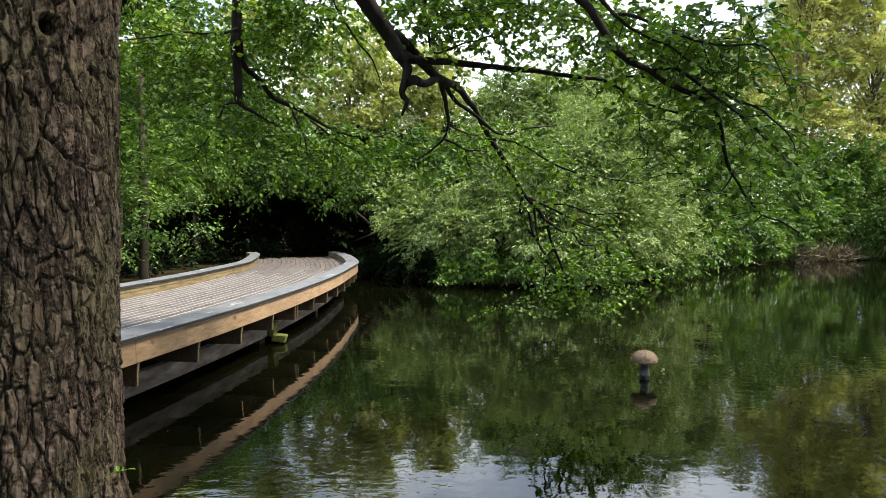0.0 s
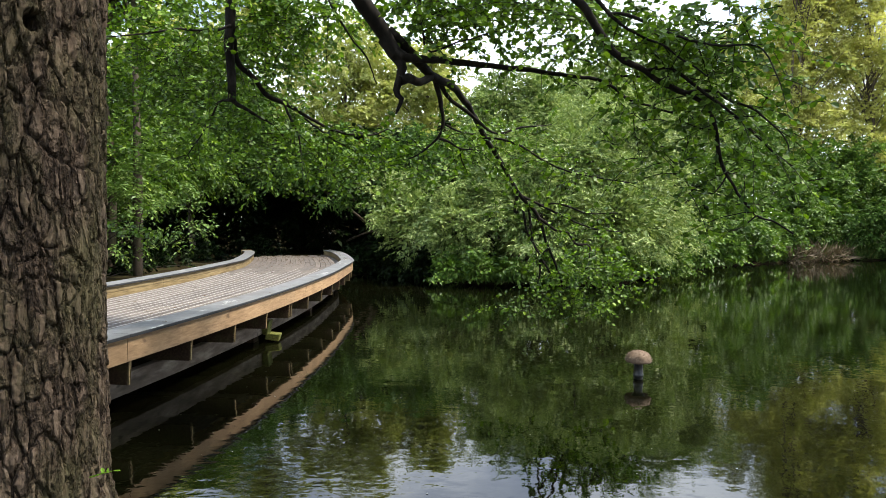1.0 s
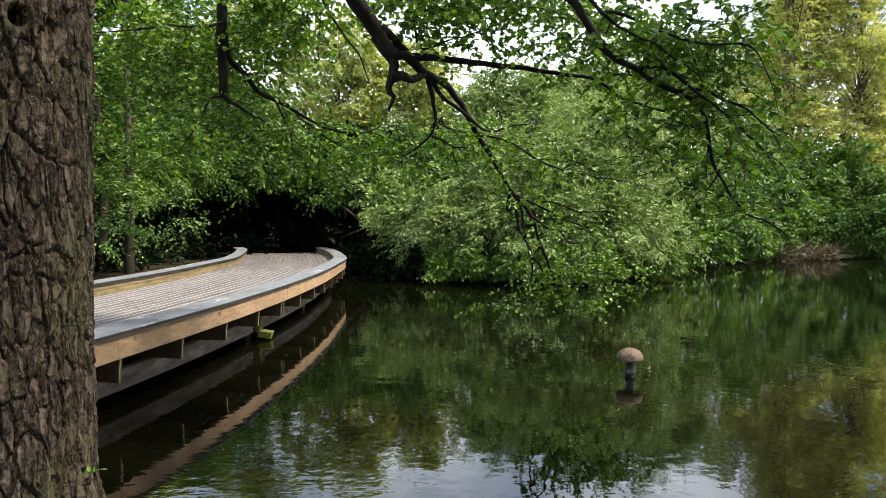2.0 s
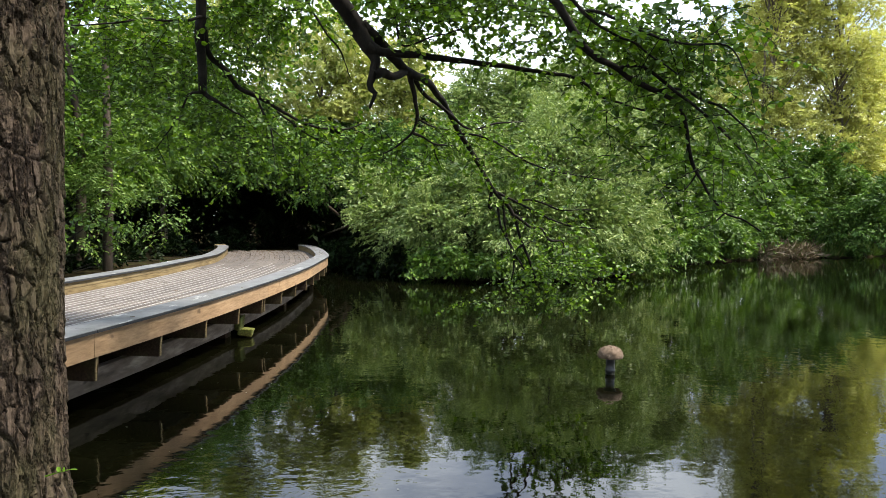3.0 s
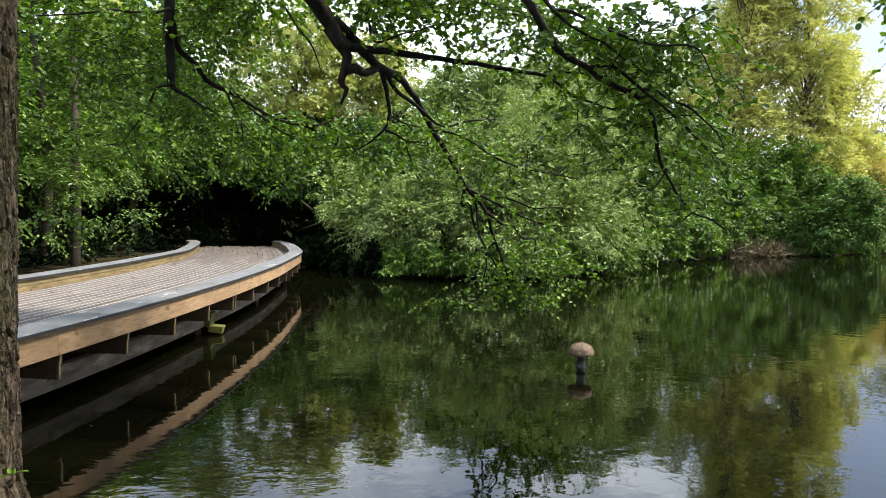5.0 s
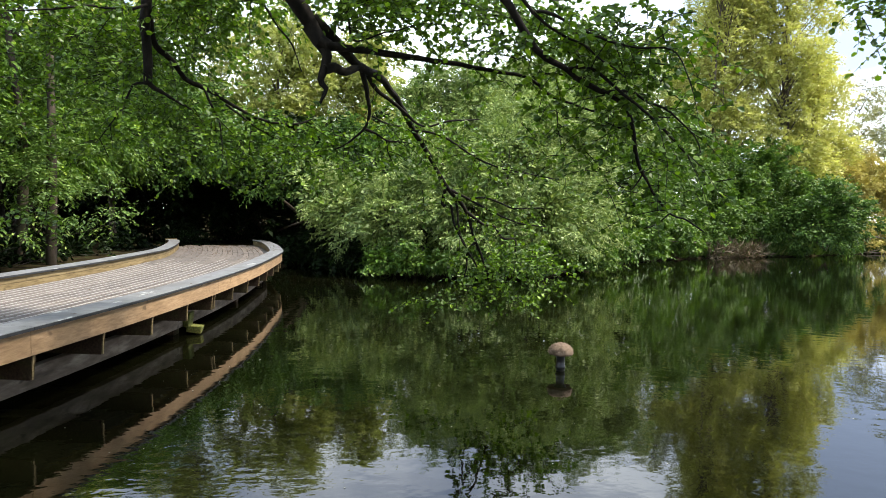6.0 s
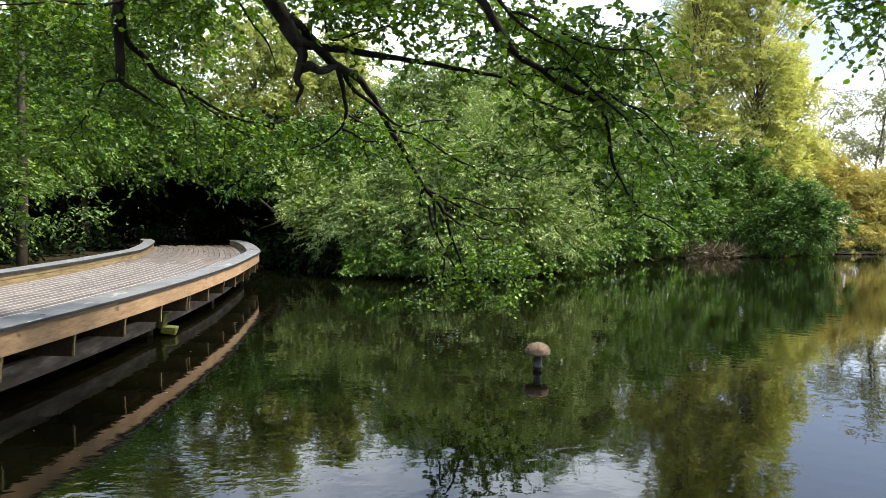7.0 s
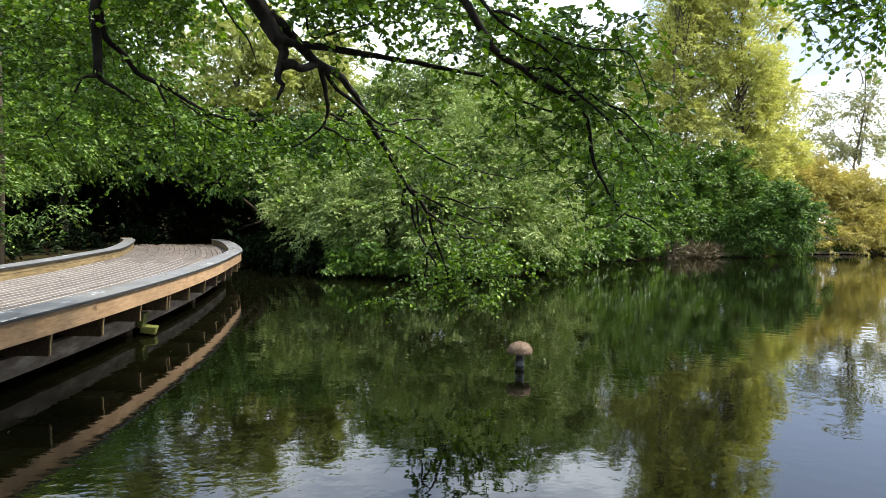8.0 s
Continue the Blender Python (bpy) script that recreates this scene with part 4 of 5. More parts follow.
def tree(name, label, root, height, lobes, mat, seed, per_area, twig, leaves, size, width, r0=0.2, group="", bark=None, **more):
    thing = empty(name, root, label, "tree", group)
    trunk_top = (root[0], root[1], root[2] + height * 0.93)
    stems("trunk", seed + 1, root, [trunk_top], r0, bark or M_FARBARK, thing, 10, 0.03)
    rng = np.random.default_rng(seed + 2)
    pieces = []
    for l in lobes:
        q = np.array([l[0], l[1], l[2] + 0.2 * l[5]])
        f = np.array([root[0], root[1], max(root[2] + 0.5, q[2] - 0.9 * np.hypot(q[0] - root[0], q[1] - root[1]) - 0.8)])
        line = smooth_line([f, (f + q) / 2 + rng.normal(0, 0.12, 3), q, q + unit(q - f) * l[3] * 0.5], 0.4)
        pieces.append(tube(line, r0 * 0.42, r0 * 0.06, 6, rng, 0.06))
    part("branchwork", mesh_of("branchwork", *join(pieces), smooth=True), bark or M_FARBARK, thing)
    crown("crown", seed, lobes, mat, thing, per_area, twig, leaves, size, width, **more)
    return thing


def heap(rng, centre, spread, n, r, squash=0.85):
    """Random lobes in an ellipsoid, for the mass of a crown."""
    d = unit(rng.normal(0, 1, (n, 3))) * (rng.uniform(0.15, 1, n) ** 0.5)[:, None]
    return [(*(np.array(centre) + q * spread), *(r * rng.uniform(0.75, 1.25) * np.array([1, 1, squash]))) for q in d]


def build_willow():
    lobes = [(0.6, 20.7, 1.7, 1.7, 1.4, 1.5), (3.0, 19.9, 1.8, 1.9, 1.6, 1.8), (5.4, 20.1, 1.9, 1.9, 1.6, 1.9), (7.2, 22.2, 1.9, 1.6, 1.6, 1.8), (-1.7, 23.4, 2.4, 1.0, 1.0, 1.2),
             (2.2, 21.4, 3.2, 1.8, 1.6, 1.6), (4.4, 21.0, 3.7, 1.9, 1.7, 1.7), (6.6, 22.2, 4.0, 1.9, 1.7, 1.7), (5.6, 22.3, 5.0, 1.7, 1.6, 1.3), (-0.7, 22.6, 1.8, 1.2, 1.2, 1.5)]
    shrub("willow_bush", "broad silvery-green willow bush overhanging the pond bank", (4.2, 21.8, 0.3), lobes, M_WILLOW, 22, 1.2, 0.42, 12, 0.135, 0.31, r0=0.09, droop=0.3, hang=0.2, upward=0.25, gaps=0.04, floor=0.2, group="willows")
    fringe = [(0.4 + 0.85 * i, 19.4 - 0.35 * math.sin(i * 0.7) + max(0, i - 5) * 0.7, 0.5, 0.7, 0.6, 0.5) for i in range(10)]
    shrub("bramble_fringe", "low bright green brambles trailing over the water's edge", (3.5, 20.6, 0.3), fringe, M_BRAMBLE, 31, 1.4, 0.4, 9, 0.12, 0.6, r0=0.012, droop=0.5, hang=0.4, core=0.6, floor=0.18)
    for x, y, z, seed in ((3.4, 27.4, 5.5, 37), (12.0, 32.5, 7.0, 39)):
        lobes = heap(np.random.default_rng(seed), (x, y, z), np.array((2.0, 1.3, 1.7)), 7, 1.35) + [(x - 0.9, y, z + 1.5, 1.4, 1.2, 1.3), (x + 0.9, y + 0.3, z + 1.7, 1.4, 1.2, 1.3)]
        shrub("sallow_bush", "pale green sallow rising behind the willow", (x, y + 0.4, 0.4), lobes, M_WILLOW, seed, 1.3, 0.6, 12, 0.16, 0.34, r0=0.1, upward=0.3, group="willows")
    pale = heap(np.random.default_rng(35), (7.4, 28.5, 5.8), np.array((2.4, 1.4, 2.2)), 9, 1.5) + [(6.3, 28.6, 7.8, 1.5, 1.3, 1.3), (8.5, 28.8, 8.5, 1.5, 1.3, 1.4), (10.4, 29.6, 8.3, 1.6, 1.3, 1.5), (12.0, 30.6, 7.8, 1.6, 1.3, 1.5)]
    shrub("sallow_bush", "pale green sallow rising behind the willow", (7.4, 29.0, 0.4), pale, M_WILLOW, 36, 1.4, 0.6, 12, 0.16, 0.34, r0=0.1, upward=0.3, group="willows")


build_willow()


def build_left_bank():
    rng = np.random.default_rng(41)
    near = [(-6.5, 16.2, 2.0, 0.9, 0.9, 0.5), (-7.4, 15.2, 2.3, 1.0, 1.0, 0.5), (-7.9, 16.0, 1.5, 0.7, 0.8, 0.45), (-6.0, 16.8, 1.5, 0.5, 0.6, 0.32), (-7.2, 17.0, 2.9, 1.0, 1.0, 0.45), (-8.7, 14.5, 1.9, 0.9, 0.9, 0.6), (-8.4, 15.6, 3.2, 1.2, 1.1, 0.5), (-7.6, 16.4, 3.6, 1.0, 0.8, 0.5)]
    shrub("elder_shrub", "green shrub with drooping compound leaves beside the boardwalk", (-9.0, 15.4, 0.35), near, M_ELDER, 42, 0.8, 0.34, 7, 0.125, 0.46, r0=0.018, bark=M_LIMB_SHADE, droop=0.35, hang=0.15, core=0.0, forward=0.5, flat=1.2, loose=0.35, bunch=6, gaps=0.06)
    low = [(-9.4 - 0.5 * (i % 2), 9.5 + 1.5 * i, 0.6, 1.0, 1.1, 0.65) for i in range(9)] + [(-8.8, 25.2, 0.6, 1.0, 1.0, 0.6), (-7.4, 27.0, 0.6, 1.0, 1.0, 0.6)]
    shrub("ivy_undergrowth", "low ivy and nettles under the shrubs, near-black to stand in for shade", (-8.8, 16.5, 0.35), low, M_IVY_SHADE, 47, 1.3, 0.4, 9, 0.13, 0.7, category="undergrowth", r0=0.012, bark=M_LIMB_SHADE)
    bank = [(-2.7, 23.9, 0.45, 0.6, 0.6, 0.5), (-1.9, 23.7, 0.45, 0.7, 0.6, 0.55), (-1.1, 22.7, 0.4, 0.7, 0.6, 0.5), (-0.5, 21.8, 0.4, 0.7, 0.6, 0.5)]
    shrub("ivy_bank", "ivy trailing over the pond bank, near-black to stand in for shade", (-1.6, 24.0, 0.35), bank, M_IVY_SHADE, 49, 1.6, 0.3, 9, 0.12, 0.7, category="ivy", r0=0.012, hang=0.4, core=0.8)
    mid = [(-9.5, 18.6, 3.6, 1.8, 1.7, 1.5), (-8.8, 21.0, 3.4, 1.6, 1.5, 1.4), (-10.5, 16.0, 4.8, 1.9, 1.7, 1.6), (-8.6, 23.0, 4.2, 1.7, 1.5, 1.5), (-10.0, 20.4, 5.4, 2.0, 1.8, 1.6), (-11.2, 13.5, 4.4, 1.8, 1.7, 1.7)]
    shrub("hawthorn_shrub", "dense green shrub leaning over the boardwalk", (-10.2, 19.6, 0.35), mid, M_SHRUB, 52, 1.3, 0.5, 11, 0.15, 0.5, bark=M_LIMB_SHADE, r0=0.08, droop=0.35)
    over = [(-6.4, 25.4, 3.9, 1.9, 1.4, 1.5), (-4.2, 26.0, 3.9, 1.9, 1.4, 1.5), (-2.2, 25.4, 3.5, 1.6, 1.3, 1.4), (-4.8, 26.8, 4.4, 1.9, 1.4, 1.2), (-1.0, 26.0, 4.2, 1.7, 1.4, 1.3), (-7.4, 25.6, 5.8, 1.9, 1.6, 1.6), (0.2, 25.0, 3.6, 1.7, 1.4, 1.5)]
    shrub("hazel_shrub", "dark green shrub arching over the end of the boardwalk", (-2.0, 27.8, 0.4), over, M_DARK, 62, 1.3, 0.5, 11, 0.16, 0.55, r0=0.08, droop=0.35)
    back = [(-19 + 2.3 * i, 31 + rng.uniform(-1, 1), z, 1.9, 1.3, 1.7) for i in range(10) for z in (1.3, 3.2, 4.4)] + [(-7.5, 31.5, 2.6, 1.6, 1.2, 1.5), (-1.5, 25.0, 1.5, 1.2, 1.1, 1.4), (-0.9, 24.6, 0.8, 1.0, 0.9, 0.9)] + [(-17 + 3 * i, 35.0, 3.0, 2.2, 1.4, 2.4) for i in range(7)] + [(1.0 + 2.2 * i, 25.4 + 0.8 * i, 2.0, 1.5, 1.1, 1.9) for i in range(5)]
    shrub("laurel_thicket", "evergreen thicket behind the path, near-black to stand in for shade", (-5.0, 32.5, 0.4), back, M_IVY_SHADE, 66, 1.5, 0.5, 9, 0.38, 0.5, r0=0.06, core=0.5, gaps=-0.3)
    for x, y, hgt, mat, spread, seed in [(-12.8, 21.0, 9.6, M_SHRUB, (2.4, 2.0, 2.9), 71), (-10.4, 28.0, 10.2, M_SHRUB, (2.6, 2.0, 3.4), 72), (-14.5, 15.0, 9.0, M_SHRUB, (2.4, 2.0, 2.8), 73),
                                         (-4.6, 32.5, 12.4, M_OLIVE, (2.8, 1.8, 3.7), 74), (-0.6, 33.5, 11.3, M_OLIVE, (1.8, 1.6, 3.3), 75), (-8.4, 33.0, 13.4, M_OLIVE, (2.4, 1.8, 4.0), 77), (-14.0, 32.0, 13.0, M_OLIVE, (3.0, 2.0, 4.0), 76)]:
        lobes = heap(np.random.default_rng(seed), (x, y, hgt * 0.6), np.array(spread), 12, 1.45)
        tree("ash_tree" if mat is M_SHRUB else "field_maple", "tall light green tree behind the boardwalk" if mat is M_SHRUB else "olive-green tree in early leaf behind the shrubs", (x, y, 0.4), hgt, lobes, mat, seed, 1.3 if mat is M_SHRUB else 1.2, 0.6, 11, 0.2, 0.6, group="bank trees", core=0.35 if mat is M_SHRUB else 0.15, r0=0.13, gaps=0.0 if mat is M_SHRUB else -0.25)
    for x, y, hgt, seed in ((-8.05, 17.7, 10.5, 78), (-9.15, 18.4, 10.0, 79)):
        lobes = heap(np.random.default_rng(seed), (x, y, hgt * 0.84), np.array((1.5, 1.2, 0.9)), 6, 1.1)
        tree("ash_tree", "slender grey-brown ash rising through the shrubs beside the boardwalk", (x, y, 0.4), hgt, lobes, M_SHRUB, seed, 1.0, 0.6, 11, 0.2, 0.6, group="bank trees", core=0.2, r0=0.15, bark=M_ASHBARK)


build_left_bank()


def build_right_bank():
    shrub("hawthorn_bush", "green bush on the far pond bank", (14.0, 31.0, 0.35), [(11.0, 28.0, 1.7, 1.8, 1.5, 1.6), (13.4, 30.2, 2.0, 1.8, 1.5, 1.8), (11.4, 29.6, 4.0, 2.0, 1.7, 1.7), (15.8, 32.2, 1.9, 1.7, 1.4, 1.6), (14.4, 32.0, 4.0, 1.9, 1.6, 1.6), (18.2, 33.4, 1.8, 1.6, 1.4, 1.5), (17.4, 34.0, 3.8, 1.8, 1.5, 1.5), (16.4, 34.6, 5.8, 2.0, 1.6, 1.7)], M_BRAMBLE, 81, 1.3, 0.5, 10, 0.18, 0.5, gaps=-0.05, core=0.7, floor=0.16)
    shrub("blackthorn_thicket", "mixed green thicket along the far bank", (22.0, 36.5, 0.4), [(19.6, 34.8, 1.6, 1.7, 1.3, 1.6), (21.8, 36.0, 2.2, 1.8, 1.4, 2.0), (26.8, 36.4, 1.8, 1.6, 1.4, 1.7), (28.0, 38.2, 1.6, 1.5, 1.3, 1.6), (24.6, 36.4, 2.6, 1.8, 1.4, 2.2), (26.0, 36.9, 2.4, 1.6, 1.2, 2.0), (20.6, 35.4, 3.0, 1.6, 1.3, 1.7), (23.0, 38.0, 1.2, 2.4, 1.2, 1.2), (18.4, 36.8, 1.2, 2.2, 1.2, 1.2), (26.6, 35.6, 2.4, 1.5, 1.3, 1.7), (20.2, 36.2, 4.8, 1.9, 1.5, 1.7), (22.8, 36.6, 4.8, 1.9, 1.5, 1.6), (24.8, 38.4, 3.4, 1.8, 1.3, 1.9), (26.8, 39.0, 3.0, 1.8, 1.3, 1.9), (9.2, 27.4, 1.4, 1.4, 1.2, 1.3)] + [(9.3 + 1.55 * i, 25.3 + 1.35 * i, 0.75 + 0.1 * (i % 2), 0.95, 0.8, 0.75) for i in range(6)], M_BRAMBLE, 86, 1.3, 0.5, 10, 0.2, 0.5, gaps=-0.05, core=0.8, floor=0.16)
    shrub("elder_bush", "rounded dark green elder bush at the water's edge", (24.6, 33.6, 0.35), [(23.4, 32.8, 1.7, 1.6, 1.4, 1.7), (24.9, 32.9, 1.7, 1.6, 1.4, 1.6), (24.4, 33.2, 3.0, 1.5, 1.3, 1.0), (21.6, 33.4, 1.4, 1.3, 1.2, 1.3)], M_DARK, 82, 1.4, 0.5, 10, 0.2, 0.5)
    for x, y, hgt, seed, sp in ((20.8, 38.0, 23.0, 91, (2.4, 1.8, 8.6)), (24.9, 38.6, 20.5, 92, (2.7, 1.8, 7.6)), (22.9, 40.6, 22.4, 96, (2.4, 1.4, 8.4)), (27.8, 39.8, 13.0, 95, (2.0, 1.6, 4.6)), (17.6, 39.0, 15.0, 93, (2.4, 1.6, 5.4)), (29.6, 41.5, 9.5, 94, (2.0, 1.8, 3.4))):
        lobes = heap(np.random.default_rng(seed), (x, y, hgt * 0.58), np.array(sp), 80 if hgt > 18 else 40, 1.0, 1.15) + heap(np.random.default_rng(seed + 50), (x, y - 0.4, 6.0), np.array((2.3, 1.3, 2.2)), 8, 1.2)
        tree("poplar", "tall poplar in yellow-green young leaf", (x, y, 0.4), hgt, lobes, M_POPLAR, seed, 0.36, 0.5, 9, 0.13, 0.85, group="poplars", bunch=5, gaps=-0.12, core=0.1, hang=0.1, r0=0.12)
    for x, y, seed in ((31.0, 39.5, 101), (34.8, 39.8, 102), (38.8, 40.5, 103), (43.0, 41.0, 104)):
        lobes = heap(np.random.default_rng(seed), (x, y, 3.4), np.array((2.4, 1.4, 2.8)), 12, 1.25) + [(x - 1.2, y - 1.6, 1.2, 1.4, 1.1, 1.1), (x + 0.9, y - 1.7, 1.1, 1.4, 1.1, 1.0)]
        shrub("golden_willow", "golden-orange willow scrub on the far bank", (x, y, 0.4), lobes, M_GOLD, seed, 0.8, 0.7, 10, 0.21, 0.35, group="golden willows", upward=0.5, core=0.5)
    branch = empty("fallen_branch", (29.0, 37.3, 0.2), "grey dead willow branch leaning out of the water's edge", "branch")
    rng = np.random.default_rng(107)
    for name, pts, r0 in (("stem", [(29.0, 37.25, 0.15), (29.6, 37.2, 0.75), (30.6, 37.1, 1.15), (31.6, 37.2, 1.55), (32.6, 37.4, 2.2)], 0.055),
                          ("side_branch", [(30.3, 37.12, 1.05), (31.2, 36.9, 1.0), (32.4, 36.9, 1.25)], 0.03),
                          ("side_branch", [(29.5, 37.2, 0.65), (29.7, 37.1, 1.3), (30.3, 37.1, 2.0)], 0.025)):
        part(name, mesh_of(name, *tube(smooth_line(pts, 0.15), r0, 0.010, 7, rng, 0.08), smooth=True), M_FARBARK, branch)
    for k in range(7):
        x0, tilt = 29.6 + 0.55 * k, rng.uniform(-0.05, 0.14)
        y0 = 37.42 + 0.18 * (x0 - 30.0)
        stick = [(x0, y0, 0.06), (x0 + 0.8, y0 + rng.uniform(-0.1, 0.2), 0.14 + tilt), (x0 + 1.7, y0 + rng.uniform(0.0, 0.4), 0.24 + 2 * tilt)]
        ob = part("driftwood_stick", mesh_of("driftwood_stick", *tube(smooth_line(stick, 0.15), 0.035, 0.010, 6, rng, 0.1), smooth=True), M_BRISTLE)
        tagged(ob, "bleached dead stick lying along the water's edge", "stick", group="driftwood sticks")
    for x, y, hgt, seed in ((41.5, 47.5, 16.5, 111), (40.0, 51.5, 13.0, 112), (47.0, 47.5, 15.0, 113)):
        lobes = heap(np.random.default_rng(seed), (x, y, hgt * 0.6), np.array((2.6, 2.0, 5.0)), 14, 1.4)
        tree("far_tree", "distant thinly leaved grey-green tree", (x, y, 0.4), hgt, lobes, M_FARLEAF, seed, 0.65, 0.8, 9, 0.18, 0.8, group="far trees", core=0, r0=0.13)


build_right_bank()


def build_far_woods():
    """Woodland that closes the place all round, added unseen behind the eye to cut sky light."""
    rng = np.random.default_rng(120)
    lobes = []
    for a in np.linspace(0, 2 * np.pi, 110, endpoint=False):
        ahead = -0.9 < (math.pi / 2 - a + math.pi) % (2 * math.pi) - math.pi < 1.15
        # the unseen part stands nearer and taller, to block low sky light
        r = rng.uniform(60, 72) if ahead else rng.uniform(22, 32)
        left = ahead and math.cos(a) < 0.03
        top = (rng.uniform(5.5, 7.5) if math.cos(a) < 0.55 else rng.uniform(3.0, 5.0)) if ahead and not left else rng.uniform(8, 12)
        x, y = 5 + r * math.cos(a), 8 + r * math.sin(a)
        lobes.append((x, y, top * 0.5, 2.6, 2.6, top * 0.55))
    ob = crown("far_woods", 121, lobes, M_SHRUB, None, 0.65, 1.6, 9, 0.9, 0.6, core=0, gaps=-0.4)
    tagged(ob, "band of green woodland round the pond, added unseen behind the eye", "woods", kind="stuff")


build_far_woods()


# ---- float in the pond ----
def build_float():
    thing = empty("pond_marker", (2.45, 7.97, 0), "brown bristly dome on a black pipe standing in the pond", "marker post")
    bm = bmesh.new()
    prof = [(0.0, -0.7), (0.055, -0.7), (0.055, 0.03), (0.062, 0.035), (0.062, 0.06), (0.055, 0.065), (0.052, 0.17), (0.066, 0.19), (0.10, 0.215), (0.0, 0.22)]
    lathe(bm, prof, 24, (2.45, 7.97, 0))
    part("pipe", bm, M_PIPE, thing, "black plastic pipe with a collar")
    bm = bmesh.new()
    prof = [(0.0, 0.205), (0.12, 0.20), (0.148, 0.208), (0.155, 0.225)] + [(0.153 * math.cos(t), 0.225 + 0.125 * math.sin(t)) for t in np.linspace(0.12, 1.52, 12)] + [(0.0, 0.351)]
    lathe(bm, prof, 48, (2.45, 7.97, 0))
    for v in bm.verts:
        v.co += (v.co - Vector((2.45, 7.97, 0.22))).normalized() * 0.012 * noise.noise(v.co * 28)
    dome = part("dome", bm, M_CAP, thing, "brown bristly dome cap")
    rng = np.random.default_rng(17)
    n = 800
    t, a = np.arcsin(rng.uniform(0.02, 0.98, n)), rng.uniform(0, 6.283, n)
    way = np.column_stack([np.cos(t) * np.cos(a), np.cos(t) * np.sin(a), np.sin(t)])
    hair = leaf_mesh("bristles", rng, np.array([2.45, 7.97, 0.225]) + way * [0.15, 0.15, 0.12], unit(way + rng.normal(0, 0.35, way.shape)), way * 0, 0.022, 0.14, 0.3, 0.2, 1.8)
    tagged(part("bristles", hair, M_BRISTLE, dome, "pale worn bristles"), kind="stuff")


def lathe(bm, prof, n, at):
    rings = []
    for r, z in prof:
        if r == 0:
            rings.append([bm.verts.new((at[0], at[1], at[2] + z))])
        else:
            rings.append([bm.verts.new((at[0] + r * math.cos(a), at[1] + r * math.sin(a), at[2] + z)) for a in np.linspace(0, 2 * math.pi, n, endpoint=False)])
    for a, b in zip(rings, rings[1:]):
        for i in range(n):
            q = [a[i % len(a)], a[(i + 1) % len(a)], b[(i + 1) % len(b)], b[i % len(b)]]
            bm.faces.new(list(dict.fromkeys(q)))
    for f in bm.faces:
        f.smooth = True
    bmesh.ops.recalc_face_normals(bm, faces=bm.faces[:])


build_float()


# ---- shoreline plants and what floats on the water ----
def shore_points(rng, n, lo, hi, box):
    """Places lo to hi metres in from the shoreline, within a stretch of the plan."""
    x0, x1, y0, y1 = box
    p = rng.uniform((x0, y0), (x1, y1), (n * 30, 2))
    d = shore_distance(p)
    return p[(d > lo) & (d < hi)][:n]


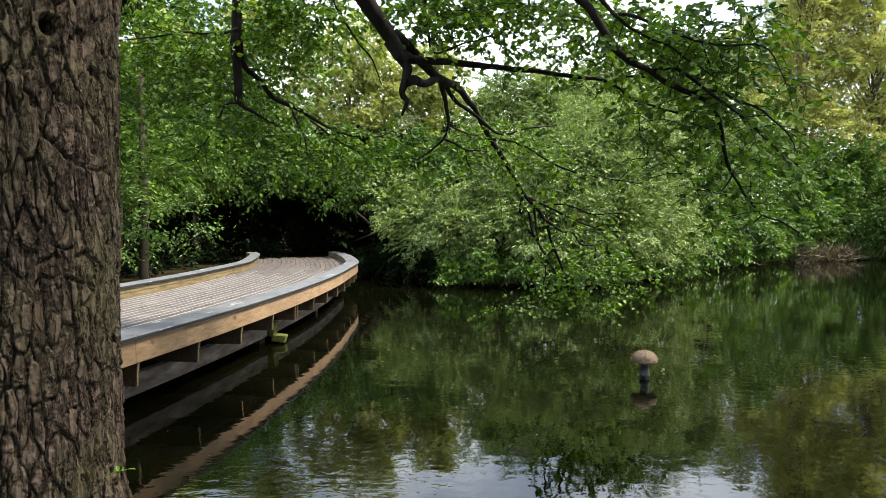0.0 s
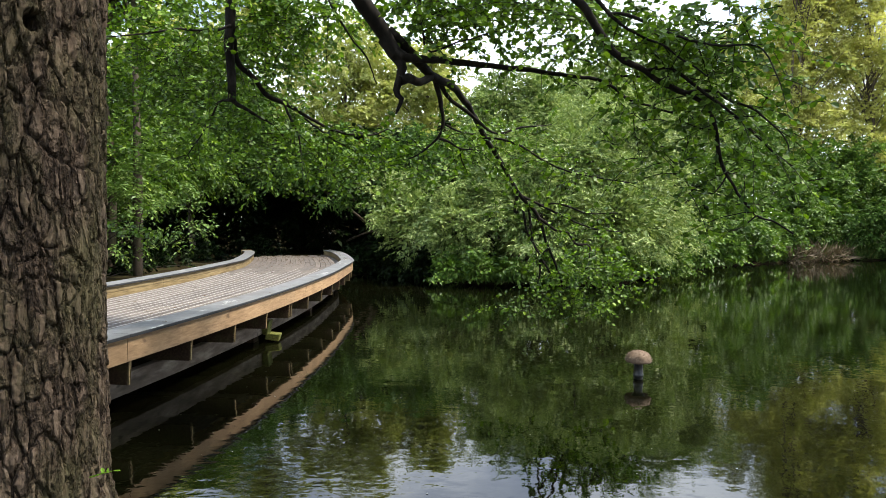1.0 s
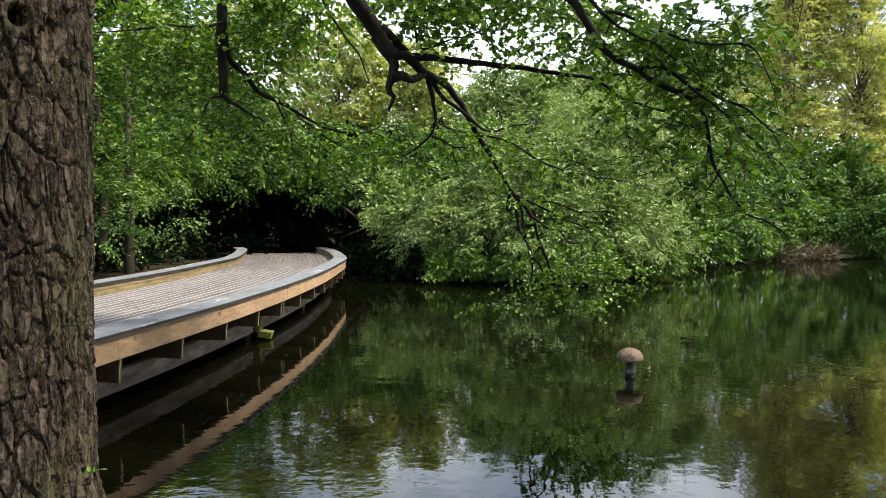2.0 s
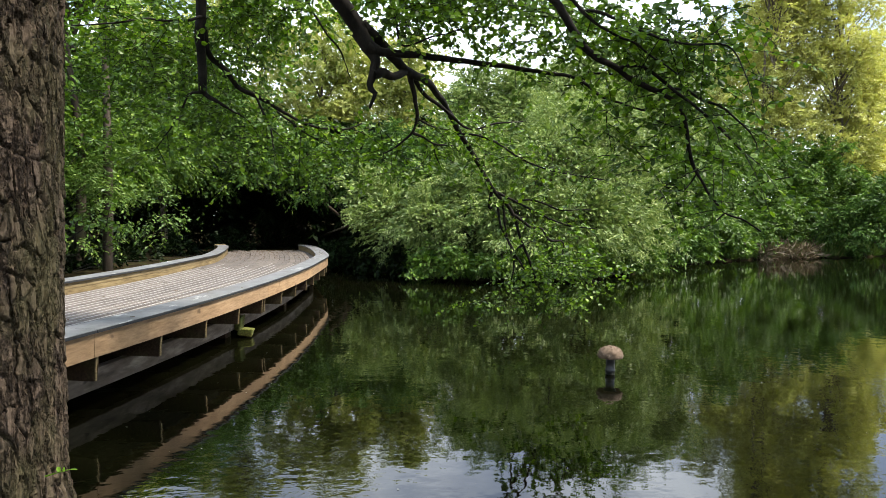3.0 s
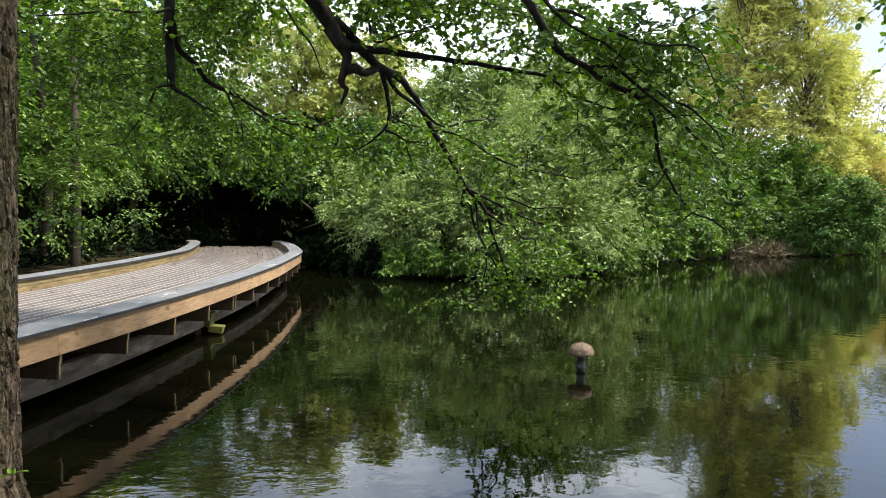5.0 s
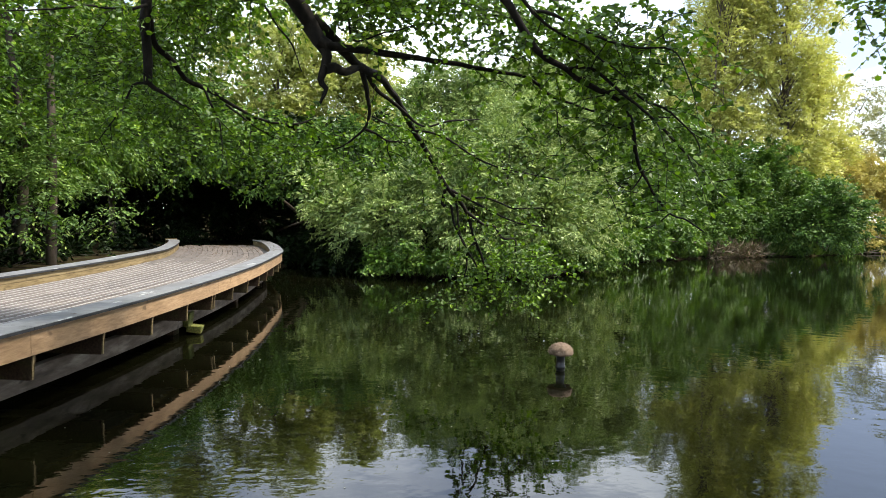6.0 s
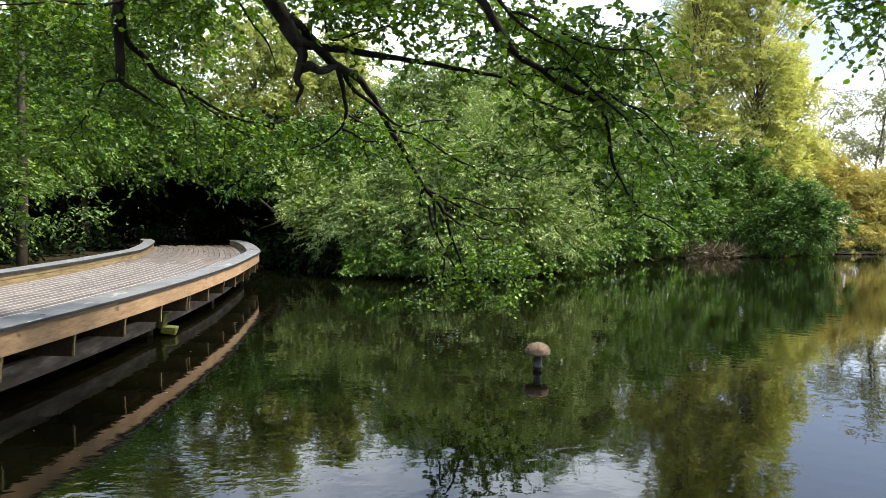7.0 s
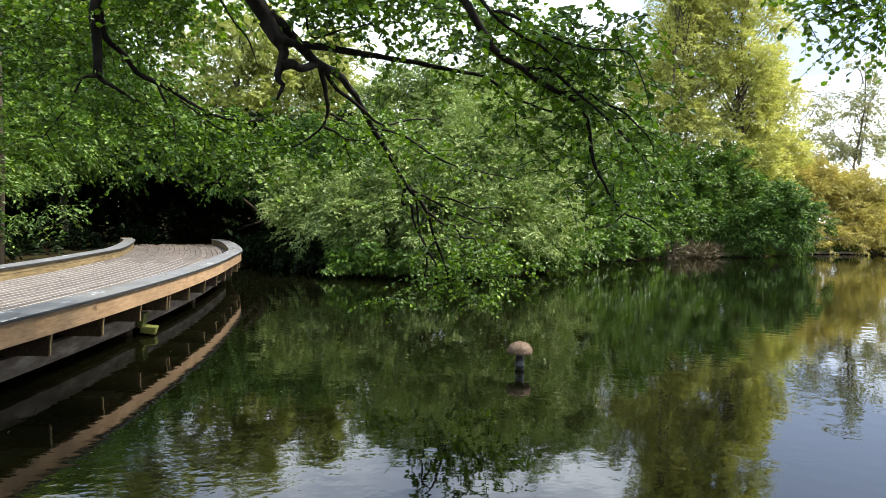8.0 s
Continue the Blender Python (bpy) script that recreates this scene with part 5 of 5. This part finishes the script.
def build_shore():
    rng = np.random.default_rng(131)
    for box, n, size in (((8, 34, 24, 42), 4200, 0.55), ((-2.6, 9, 18.5, 26), 1500, 0.4), ((-6, 4, 0, 4), 900, 0.16)):
        p = shore_points(rng, n, 0.0, 1.8 if size > 0.2 else 0.9, box)
        p = p[np.hypot(p[:, 0] - TREE_X, p[:, 1] - TREE_Y) > 0.75]
        p = p[np.hypot(p[:, 0], p[:, 1]) > 0.7]
        base = np.column_stack([p, 0.30 * (1 - np.exp(-np.maximum(shore_distance(p), 0) / 0.5))])
        base = np.repeat(base, 4, 0) + rng.normal(0, 0.05, (len(base) * 4, 3)) * [1, 1, 0.2]
        way = unit(rng.normal(0, 0.4, base.shape) + [0, 0, 1.0])
        ob = part("bank_grass", leaf_mesh("bank_grass", rng, base, way, way * 0, size, 0.09, 0.0, 0.2, 1.6), M_GRASS)
        tagged(ob, "rough green grass along the water's edge", "grass", kind="stuff")
    p = shore_points(rng, 360, -0.3, 1.0, (16.6, 20.6, 29, 34))
    base = np.repeat(np.column_stack([p, rng.uniform(0.03, 0.5, len(p))]), 5, 0) + rng.normal(0, 0.12, (len(p) * 5, 3)) * [1, 1, 0.3]
    way = unit(rng.normal(0, 0.9, base.shape) + [0, -0.2, 0.45])
    base[:, 2] = np.maximum(base[:, 2], 0.0)
    ob = part("dead_reeds", leaf_mesh("dead_reeds", rng, base, way, way * 0, 0.6, 0.04, 0.0, 0.2, 1.5), M_REED)
    tagged(ob, "heap of pale brown dead reeds on the bank", "reeds", kind="stuff")
    # flecks of fluff and petals on the water
    n = 330
    c = np.column_stack([rng.uniform(-2.0, 9, n), 4.2 + 16 * rng.uniform(0, 1, n) ** 1.3])
    c = np.vstack([c, np.column_stack([rng.uniform(-2.6, 0.2, 70), rng.uniform(5, 18, 70)])])
    c = c[shore_distance(c) < -0.4]
    a = rng.uniform(0, 6.28, (len(c), 1)) + np.arange(5)[None] * 1.2566
    r = rng.uniform(0.003, 0.009, (len(c), 1)) * rng.uniform(0.6, 1.3, (len(c), 5))
    v = np.stack([c[:, :1] + r * np.cos(a), c[:, 1:] + r * np.sin(a), np.full(a.shape, 0.004)], -1).reshape(-1, 3)
    ob = part("floating_fluff", mesh_of("floating_fluff", v, np.arange(len(c) * 5).reshape(-1, 5)), M_FLECK)
    tagged(ob, "pale flecks of seed fluff floating on the water", "fluff", kind="stuff")
    # fallen leaves on the deck and coping
    n = 900
    s_, o = np.r_[rng.uniform(3.5, EDGE_S[-1] - 1, 130), EDGE_S[-1] - 0.4 - 6.5 * rng.uniform(0, 1, n - 130) ** 1.6], rng.uniform(0.05, WIDTH - 0.1, n)
    q = on_edge(s_, o)
    z = np.where(o < 0.34, RIM_TOP, DECK_TOP) + 0.008
    a, r = rng.uniform(0, 6.28, (n, 1)) + np.array([[0, 1.2, 3.14, 4.5]]), rng.uniform(0.012, 0.03, (n, 1)) * np.array([[1.3, 0.6, 1.2, 0.6]])
    v = np.stack([q[:, :1] + r * np.cos(a), q[:, 1:] + r * np.sin(a), z[:, None] + np.array([[0.0, 0.006, 0.0, 0.004]])], -1).reshape(-1, 3)
    ob = part("leaf_litter", mesh_of("leaf_litter", v, np.arange(n * 4).reshape(-1, 4)), M_LITTER)
    tagged(ob, "scattered dry brown leaves on the boardwalk", "leaf litter", kind="stuff")
    # a green sprig at the foot of the alder
    thing = empty("alder_sprig", (-1.06, 1.94, 1.02), "small bright green shoot at the foot of the alder", "seedling")
    root = np.array([-0.935, 1.90, 1.125])
    stalk = smooth_line([root + [-0.07, 0.03, 0.03], root + [-0.02, 0.01, 0.05], root + [0.01, 0, 0.06]], 0.02)
    part("stalk", mesh_of("stalk", *tube(stalk, 0.0025, 0.0012, 5)), M_SPRIG, thing)
    p = root + np.array([(-0.02, 0.01, 0.05), (0.0, 0, 0.055), (0.01, 0, 0.06)])
    way = unit(np.array([(-0.4, -0.4, 0.8), (0.1, -0.5, 0.9), (0.9, 0.1, -0.1)]))
    for q, w in zip(p, way):
        part("leaf", leaf_mesh("leaf", rng, q[None], w[None], w[None] * 0, 0.025, 0.75, 0.0, 0.3, 2.0, "round"), M_SPRIG, thing)


build_shore()
